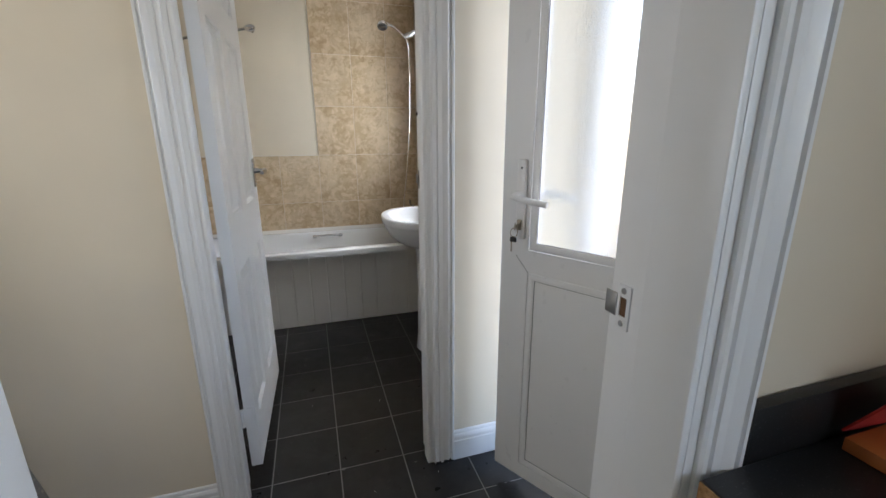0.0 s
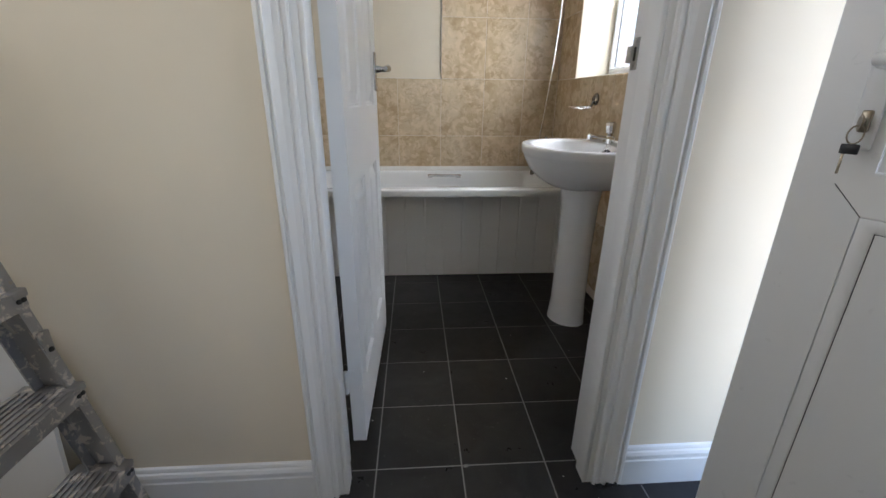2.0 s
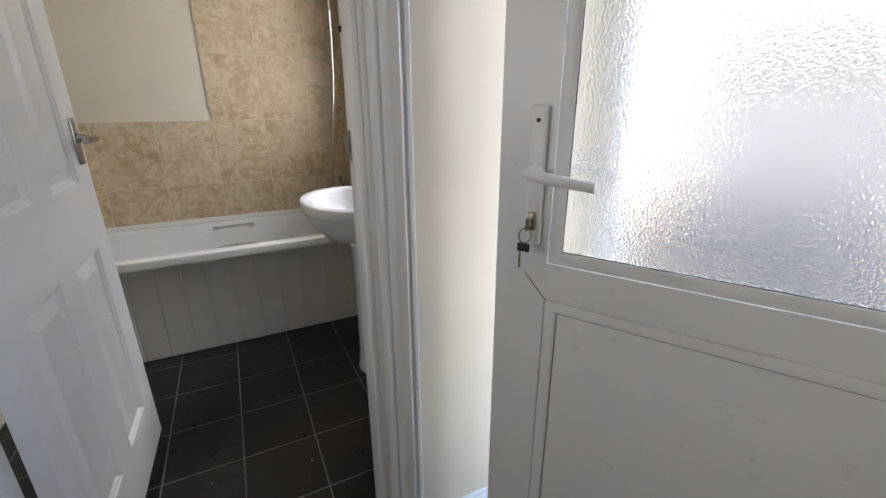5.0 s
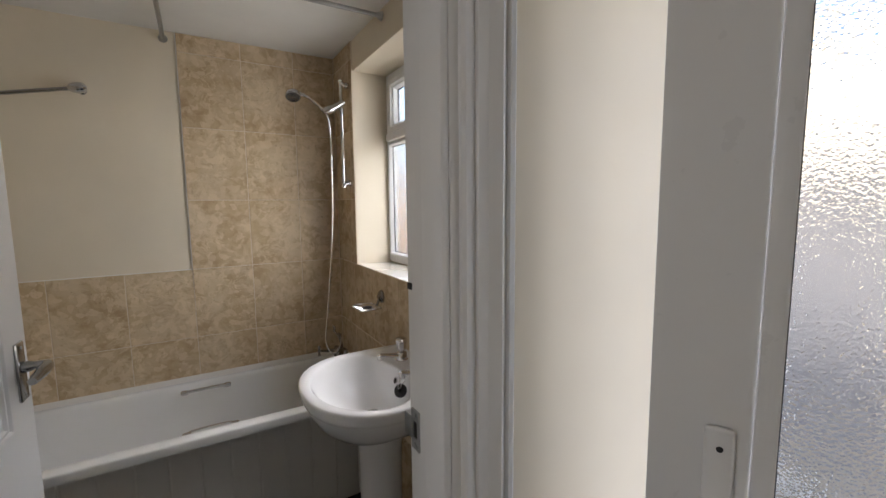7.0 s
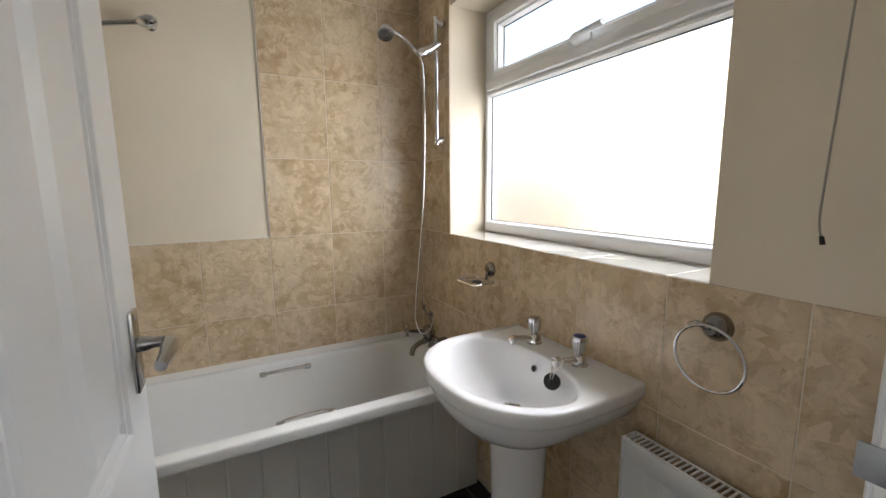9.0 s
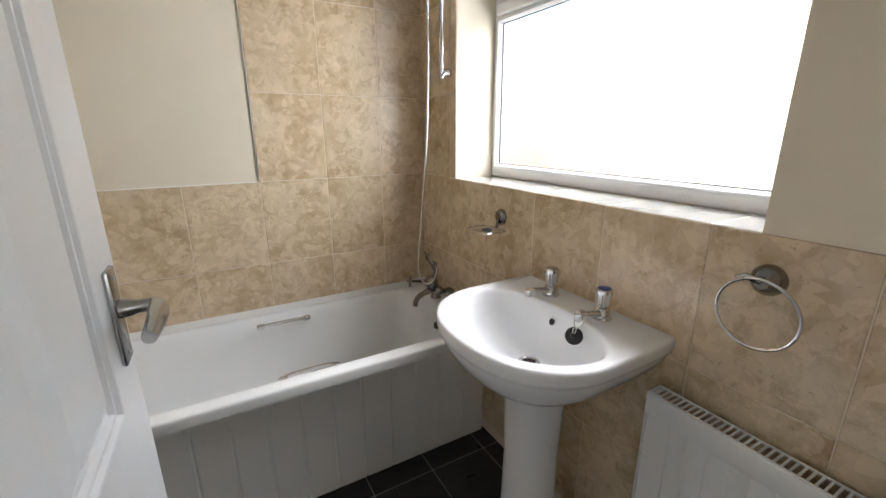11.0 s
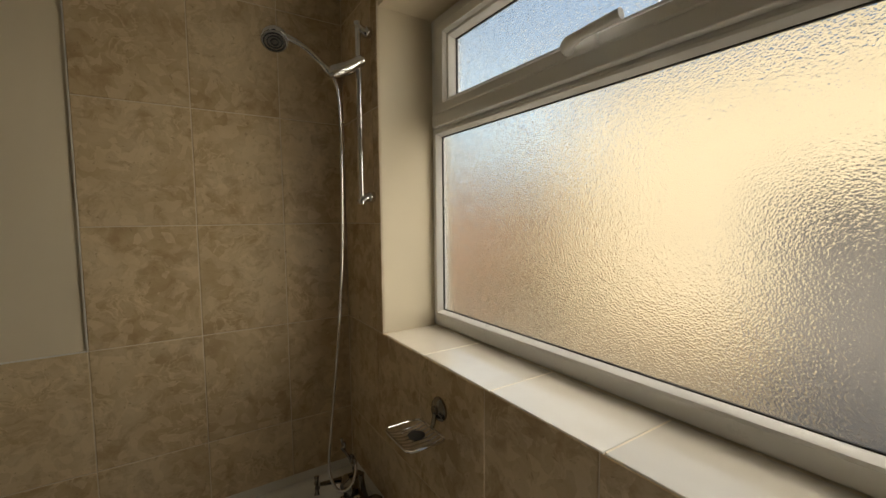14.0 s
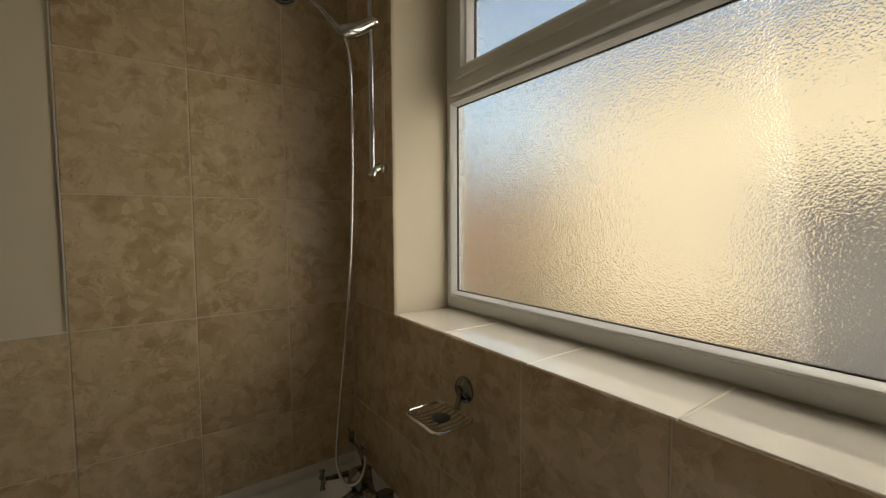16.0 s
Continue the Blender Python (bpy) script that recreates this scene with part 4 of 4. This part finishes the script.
def bath_mixer():
    z = RIM_Z
    ob = thing("bath_mixer_tap", (0.93, 3.32, z), "chrome bath and shower mixer tap on the bath end", "tap")
    for y in (3.245, 3.395):
        part("pillar", lathe([(0.026, 0.003), (0.025, 0.008), (0.019, 0.03), (0.014, 0.06), (0.012, 0.088), (0.014, 0.092)], 20, (0.945, y, z)), TARNISHED, ob)
        part("elbow", tube(smooth_line([(0.945, y, z + 0.086), (0.935, y, z + 0.096), (0.905, y, z + 0.094)], 5), 0.0115, 12), TARNISHED, ob)
    body = part("body", lathe([(0.012, 0), (0.017, 0.01), (0.017, 0.14), (0.012, 0.15)], 16, (0.895, 3.245, z + 0.092), (0, 1, 0)), TARNISHED, ob)
    part("spout", tube(smooth_line([(0.89, 3.315, z + 0.080), (0.855, 3.312, z + 0.078), (0.81, 3.306, z + 0.066), (0.788, 3.302, z + 0.045), (0.785, 3.300, z + 0.025)], 5), [0.015] * 6 + [0.0125] * 15, 14), TARNISHED, body)
    dv = part("diverter", lathe([(0.014, -0.03), (0.026, -0.02), (0.034, 0.0), (0.034, 0.010), (0.022, 0.018), (0.012, 0.026)], 24, (0.878, 3.32, z + 0.118), (-1, -0.2, 0.15)), TARNISHED, body, "round chrome diverter")
    part("cradle_post", tube(smooth_line([(0.898, 3.32, z + 0.10), (0.900, 3.322, z + 0.16), (0.890, 3.325, z + 0.20)], 5), [0.010] * 5 + [0.008] * 6, 10), TARNISHED, body)
    for a, b in (((0.890, 3.326, z + 0.195), (0.868, 3.345, z + 0.235)), ((0.892, 3.324, z + 0.185), (0.880, 3.288, z + 0.205))):
        a, b = Vector(a), Vector(b)
        fork = part("cradle_fork", tube([a, a.lerp(b, 0.6), b], [0.0055, 0.0045, 0.008], 10), TARNISHED, body, "forked handset cradle")
        for s in (-1, 1):
            part("prong", tube(smooth_line([b, b + Vector((0.004, s * 0.012, 0.008)), b + Vector((0.002, s * 0.014, 0.024))], 4), 0.0042, 8), TARNISHED, fork)
    stem = part("valve_stem", tube([(0.898, 3.385, z + 0.096), (0.86, 3.378, z + 0.108), (0.80, 3.368, z + 0.122)], [0.013, 0.010, 0.006], 12), TARNISHED, body)
    c = Vector((0.788, 3.366, z + 0.124))
    for a in ((0.1, 0.35, 0.95), (0.2, 0.95, -0.3)):
        v = Vector(a).normalized() * 0.027
        part("cross_head", tube([c - v, c - v * 0.4, c + v * 0.4, c + v], [0.0085, 0.0055, 0.0055, 0.0085], 8), TARNISHED, stem)
    return ob


bath_mixer()


def soap_dish():
    ob = thing("soap_dish", (0.99, 2.96, 1.02), "chrome wire soap dish fixed to the tiles", "soap dish")
    part("wall_mount", lathe([(0.031, 0), (0.031, 0.006), (0.026, 0.012), (0.012, 0.016), (0.011, 0.022)], 24, (WX, 2.955, 1.035), (-1, 0, 0)), TARNISHED, ob)
    part("stem", tube(smooth_line([(WX - 0.016, 2.955, 1.03), (WX - 0.024, 2.952, 1.005), (WX - 0.032, 2.948, 0.995)], 4), 0.006, 10), TARNISHED, ob)
    rim = rounded(WX - 0.082, 2.945, 0.052, 0.066, 0.018, 0.995, 6)
    part("wire_rim", tube(rim, 0.0028, 8, True), CHROME, ob)
    for k in range(7):
        y = 2.945 - 0.048 + 0.016 * k
        part("wire", tube([(WX - 0.133, y, 0.995), (WX - 0.11, y, 0.988), (WX - 0.055, y, 0.988), (WX - 0.031, y, 0.995)], 0.0016, 6), CHROME, ob)
    part("soap_scrap", lathe([(0.004, 0), (0.020, 0.002), (0.022, 0.006), (0.012, 0.010)], 16, (WX - 0.080, 2.94, 0.990)), BLACK, ob, "dark rubber suction foot")
    return ob


soap_dish()


def towel_ring():
    ob = thing("towel_ring", (0.98, 2.05, 1.05), "dull chrome towel ring fixed to the tiles", "towel ring")
    part("wall_mount", lathe([(0.033, 0), (0.033, 0.008), (0.028, 0.020), (0.019, 0.032), (0.014, 0.036)], 28, (WX, 2.060, 1.058), (-1, 0, 0)), TARNISHED, ob)
    ring = [(WX - 0.036 - 0.006 * math.sin(a), 2.058 + 0.076 * math.cos(a), 0.990 + 0.076 * math.sin(a)) for a in [2 * math.pi * i / 48 for i in range(48)]]
    part("ring", tube(ring, 0.0037, 10, True), CHROME, ob)
    part("stem", tube([(WX - 0.033, 2.06, 1.060), (WX - 0.036, 2.09, 1.064), (WX - 0.036, 2.105, 1.055)], 0.007, 10), DULL_CHROME, ob)
    return ob


towel_ring()


def towel_rail():
    ob = thing("towel_rail", (-0.35, 3.6, 2.0), "brushed chrome towel rail with oval end knobs on the painted wall", "towel rail")
    a, b = Vector((-0.157, 3.57, 2.006)), Vector((-0.66, 3.57, 1.90))
    part("bar", tube([a, b], 0.0085, 14), DULL_CHROME, ob)
    for p, s in ((a, 1), (b, -1)):
        k = part("end_knob", lathe([(0.007, -0.042), (0.018, -0.030), (0.025, -0.006), (0.022, 0.016), (0.010, 0.027)], 20, p, (s, 0, s * 0.15)), CHROME, ob, "oval chrome end knob")
        part("wall_post", lathe([(0.018, 0), (0.017, 0.006), (0.009, 0.012), (0.009, 0.062)], 16, (p.x, FY + 0.009, p.z), (0, -1, 0)), DULL_CHROME, k)
    return ob


towel_rail()


def curtain_rail():
    ob = thing("shower_curtain_rail", (0.17, 2.88, 2.29), "dull metal L-shaped shower curtain rail below the ceiling", "curtain rail")
    z = 2.292
    pts = [(0.168, FY - 0.004, z), (0.168, 3.02, z), (0.175, 2.945, z), (0.20, 2.90, z), (0.25, 2.882, z), (0.33, 2.878, z), (WX - 0.004, 2.876, z)]
    line = [Vector(pts[0])] + smooth_line(pts[1:-1], 6) + [Vector(pts[-1])]
    part("rail", tube(line, 0.0095, 12), GREY_STEEL, ob)
    part("wall_flange", lathe([(0.020, 0), (0.018, 0.006), (0.012, 0.018)], 18, (0.168, FY, z), (0, -1, 0)), GREY_STEEL, ob)
    part("wall_flange", lathe([(0.020, 0), (0.018, 0.006), (0.012, 0.018)], 18, (WX, 2.876, z), (-1, 0, 0)), GREY_STEEL, ob)
    part("ceiling_stay", lathe([(0.006, 0), (0.006, CEIL - z)], 12, (0.22, 2.892, z)), GREY_STEEL, ob)
    return ob


curtain_rail()

cord = thing("light_pull_cord", (0.95, 1.87, 1.29), "grey light pull cord with a frayed dark end", "pull cord")
part("cord", tube(smooth_line([(0.95, 1.868, CEIL - 0.02), (0.95, 1.870, 1.9), (0.95, 1.880, 1.6), (0.952, 1.888, 1.38), (0.949, 1.888, 1.31), (0.95, 1.882, 1.275)], 8), 0.0019, 8), CORD, cord)
part("end_knot", tube([(0.95, 1.883, 1.283), (0.95, 1.880, 1.268)], [0.0035, 0.0045], 8), GRIME_AND_SHADE, cord)
part("ceiling_switch", lathe([(0.04, 0), (0.04, -0.012), (0.025, -0.022), (0.008, -0.024)], 24, (0.95, 1.868, CEIL)), UPVC, cord, "white ceiling switch")


# ---- lobby and kitchen things ----
def step_ladder():
    ob = thing("step_ladder", (-0.66, 1.25, 0), "paint-spattered aluminium step ladder standing against the lobby wall", "step ladder")
    ya, yb = 1.09, 1.478
    lean = 0.21                       # how far the climbing side leans back for each metre up
    top = 1.15

    def at(z):
        return -0.594 - lean * z
    chan = [(0, 0), (0.070, 0), (0.070, 0.024), (0.066, 0.024), (0.066, 0.003), (0.004, 0.003), (0.004, 0.024), (0, 0.024)]
    for y, s in ((ya, 1), (yb, -1)):
        r = part("stile", extrude(chan, (at(0.02), y, 0.02), (at(top), y, top), (-1, 0, 0), (0, s, 0)), ALUMINIUM, ob)
        part("foot", box(at(0) - 0.074, at(0) + 0.006, min(y - s * 0.004, y + s * 0.028), max(y - s * 0.004, y + s * 0.028), 0, 0.045, 0.004), BLACK, r, "black plastic foot")
        part("rear_leg", extrude([(p * 0.6, q * 0.8) for p, q in chan], (at(0) - 0.45, y + s * 0.03, 0.0), (at(top) - 0.06, y + s * 0.03, top - 0.04), (-1, 0, 0), (0, s, 0)), ALUMINIUM, ob)
        for z in (0.55, 0.585):
            part("rivet", lathe([(0.006, 0), (0.005, 0.004)], 10, (at(z) + 0.001, y + s * 0.010, z), (1, 0, 0.2)), BLACK, r, "dark rivet")
        part("hinge_plate", box(at(0.57) - 0.002, at(0.57) + 0.006, min(y, y + s * 0.022), max(y, y + s * 0.022), 0.545, 0.592, 0.001), ALUMINIUM, r)
    for z in (0.236, 0.457, 0.68, 0.90):
        x = at(z)
        tread = part("tread", join(box(x - 0.105, x + 0.014, ya + 0.004, yb - 0.004, z - 0.004, z, 0.001), box(x + 0.010, x + 0.014, ya + 0.004, yb - 0.004, z - 0.036, z - 0.004), box(x - 0.105, x - 0.101, ya + 0.004, yb - 0.004, z - 0.03, z - 0.004)), ALUMINIUM, ob)
        for j in range(8):
            part("rib", box(x - 0.096 + j * 0.0135, x - 0.090 + j * 0.0135, ya + 0.008, yb - 0.03, z, z + 0.0025), ALUMINIUM, tread)
        part("end_cap", box(x - 0.02, x + 0.016, yb - 0.03, yb + 0.001, z - 0.012, z + 0.006, 0.003), ALUMINIUM, tread)
        for y in (ya + 0.03, yb - 0.012, yb - 0.022):
            part("rivet", lathe([(0.0055, 0), (0.0045, 0.003)], 10, (x + 0.014, y, z - 0.016), (1, 0, 0)), BLACK, tread)
    part("top_platform", box(at(top) - 0.20, at(top) + 0.03, ya - 0.004, yb + 0.004, top, top + 0.03, 0.006), ALUMINIUM, ob)
    part("strap", tube(smooth_line([(at(0.58) - 0.07, yb - 0.02, 0.58), (at(0.5) - 0.14, yb - 0.025, 0.53), (at(0.5) - 0.22, yb - 0.03, 0.50), (at(0.5) - 0.30, yb - 0.03, 0.49)], 6), 0.004, 6), BLACK, ob, "black restraint strap")
    part("string", tube(smooth_line([(at(0.70), yb - 0.004, 0.70), (at(0.68) - 0.02, yb - 0.03, 0.64), (at(0.66) - 0.01, yb - 0.03, 0.60)], 5), 0.0035, 6), CORD, ob, "brown knotted string")
    return ob


step_ladder()


def worktop():
    ob = thing("kitchen_worktop", (0.8, -0.2, 0.81), "black laminate kitchen worktop with a raw chipboard end", "worktop")
    z = 0.886
    part("top", box(0.557, WX + 0.004, -2.2, 0.496, z - 0.038, z, 0.004), LAMINATE, ob)
    part("raw_end", box(0.5555, 0.557, -2.2, 0.495, z - 0.036, z - 0.003), CHIPBOARD, ob, "raw chipboard end")
    part("upstand", box(0.630, WX + 0.004, 0.496, 0.514, z - 0.03, z + 0.076, 0.002), LAMINATE, ob, "black upstand")
    return ob


board_w = thing("leaning_board", (-1.0, 1.52, 0), "white painted board leaning behind the step ladder", "board")
part("board", extrude([(0, 0), (0.012, 0), (0.012, 0.56), (0, 0.56)], (-1.35, 1.47, 0), (-0.80, 1.47, 0), (0, 1, 0), (0, 0.1, 1)), GLOSS_WHITE, board_w)

worktop()
unit = thing("base_unit", (0.8, -0.2, 0), "white kitchen base cabinet under the worktop", "cabinet")
part("carcass", box(0.60, WX + 0.002, -2.19, 0.49, 0.12, 0.847), PANEL_WHITE, unit)
part("plinth", box(0.65, WX, -2.18, 0.48, 0.0, 0.12), PANEL_WHITE, unit)
card_o = plain("orange_card", (0.42, 0.13, 0.03), 0.5)
card_r = plain("red_card", (0.40, 0.03, 0.03), 0.4)
pack = thing("card_packet", (0.83, 0.44, 0.886), "small open red and orange card packet on the worktop", "packet")
part("base_panel", box(0.768, 0.86, 0.41, 0.476, 0.887, 0.905, 0.001), card_o, pack, "orange card side")
part("lid", extrude([(0, 0), (0.085, 0.012), (0.085, 0.015), (0, 0.003)], (0.775, 0.482, 0.907), (0.90, 0.467, 0.913), (0, -0.6, 0.8), (0, 0.8, 0.6)), card_r, pack, "red lid flap")


# ---- tiles, piece by piece ----
GAP = 0.003


def tiled(parent, kind, cells, place, material, thick, group_name="tile"):
    """Tiles for the cells (a0, a1, b0, b1) of a face; place() gives the pose of a tile's middle."""
    cache = {}
    for a0, a1, b0, b1 in cells:
        w, h = round(a1 - a0 - GAP, 4), round(b1 - b0 - GAP, 4)
        if w < 0.01 or h < 0.01:
            continue
        if (w, h) not in cache:
            cache[(w, h)] = mesh_of(group_name, tile_bm(w, h, thick), material, 0)
        tilt = random.uniform(-0.0006, 0.0006)
        piece(group_name, cache[(w, h)], parent, parent.matrix_world.inverted() @ place((a0 + a1) / 2, (b0 + b1) / 2) @ Matrix.Rotation(tilt, 4, "X") @ Matrix.Rotation(random.uniform(-0.0008, 0.0008), 4, "Y"))


def cells(aa, bb, keep=lambda a0, a1, b0, b1: True):
    return [(a0, a1, b0, b1) for a0, a1 in zip(aa, aa[1:]) for b0, b1 in zip(bb, bb[1:]) if keep(a0, a1, b0, b1)]


ROWS_Z = [0.055, 0.42, 0.787, T_LINE, 1.509, 1.876, 2.24, CEIL]
COLS_X = [BATH_L, -0.642, -0.355, -0.068, 0.219, 0.506, 0.772, WX]
far = structure("wall_tiling_bath", join(box(BATH_L, WX + 0.006, FY + 0.002, FY + 0.008, 0.5, T_LINE - 0.002), box(0.221, WX + 0.006, FY + 0.002, FY + 0.008, T_LINE - 0.002, CEIL)), GROUT_WALL, "beige mottled stone-effect wall tiling behind the bath", "tiling")
tiled(far, "wall", cells(COLS_X, [0.52] + ROWS_Z[2:], lambda a0, a1, b0, b1: b1 <= T_LINE + 0.001 or a0 >= 0.218),
      lambda a, b: pose(a, FY + 0.009, b, 90, 0, 0), STONE, 0.009)
# a strip of sealant finishes the raised edge of the tiling
part("edge_bead", join(box(0.2165, 0.2195, FY + 0.0005, FY + 0.0085, T_LINE, CEIL), box(BATH_L, 0.219, FY + 0.0005, FY + 0.0085, T_LINE - 0.0015, T_LINE + 0.0015)), SEALANT, far, "pale grout finish along the tile edge")

ROWS_Y = [1.674, 1.90, 2.188, 2.482, 2.776, 3.064, 3.352, FY]
win_wall = structure("wall_tiling_window", join(box(WX + 0.002, WX + 0.008, 1.656, FY, 0.02, T_LINE - 0.002), box(WX + 0.002, WX + 0.008, WIN[1] + 0.001, FY, T_LINE - 0.002, CEIL)), GROUT_WALL, "beige mottled stone-effect wall tiling below the window", "tiling")
east_cells = cells(ROWS_Y, ROWS_Z[:4]) + cells([WIN[1] + 0.001, 3.352, FY], ROWS_Z[3:])
tiled(win_wall, "wall", east_cells, lambda a, b: pose(WX + 0.009, a, b, 90, 0, -90), STONE, 0.009)

# pale tiles on the window ledge
ledge = structure("window_ledge", box(WX + 0.004, 1.20, WIN[0] + 0.001, WIN[1] - 0.001, T_LINE - 0.012, T_LINE - 0.003), GROUT_WALL, "pale glossy tiled window ledge", "window ledge")
tiled(ledge, "ledge", cells([WIN[0] + 0.001, 2.19, 2.475, 2.76, 3.045, WIN[1] - 0.001], [0.0, 0.199]), lambda a, b: pose(WX + 0.001 + b, a, T_LINE - 0.007, 0, 0, 90), SILL_STONE, 0.008)

# floor
FX = [LOBBY_L] + [0.167 + 0.2545 * k for k in range(-7, 4)] + [1.10]
FYS = [0.07] + [1.632 + 0.2615 * k for k in range(-5, 6)] + [3.07]
floor_ob = bpy.data.objects["floor"]
tiled(floor_ob, "floor", cells(FX, FYS, lambda a0, a1, b0, b1: a1 > BATH_L or b0 < 1.7), lambda a, b: pose(a, b, -0.006), FLOOR_TILE, 0.0055, "floor_tile")
structure("pavement_step", box(1.02, OUT_X + 0.12, BACK[0], BACK[1], -0.12, 0.038), PAVING, "plain step under the back door", "doorstep")

# scuffs and flecks on the floor tiles
rnd = random.Random(5)


def blot(name, x, y, a, b, turn, material, label):
    pts = []
    for i in range(22):
        t = 2 * math.pi * i / 22
        k = 1 + rnd.uniform(-0.28, 0.28)
        u, v = a * k * math.cos(t), b * k * math.sin(t)
        pts.append(Vector((x + u * math.cos(turn) - v * math.sin(turn), y + u * math.sin(turn) + v * math.cos(turn), 0.0)))
    return structure(name, loft([[p + Vector((0, 0, 0.0002)) for p in pts], [p.lerp(Vector((x, y, 0)), 0.12) + Vector((0, 0, 0.0007)) for p in pts]], False, True), material, label, "mark")


blot("floor_stain", 0.763, 1.352, 0.038, 0.020, -0.3, GRIME_AND_SHADE, "dark scuff on the floor tile by the back door")
for k in range(12):
    blot("paint_fleck", rnd.uniform(-0.15, 0.75), rnd.uniform(0.9, 2.9), rnd.uniform(0.0012, 0.003), rnd.uniform(0.001, 0.002), rnd.uniform(0, 3), SEALANT, "tiny pale paint fleck on the floor tiles")
blot("floor_stain", 0.18, 1.628, 0.009, 0.006, 0.4, GROUT_FLOOR, "small chip in the floor tile corner")
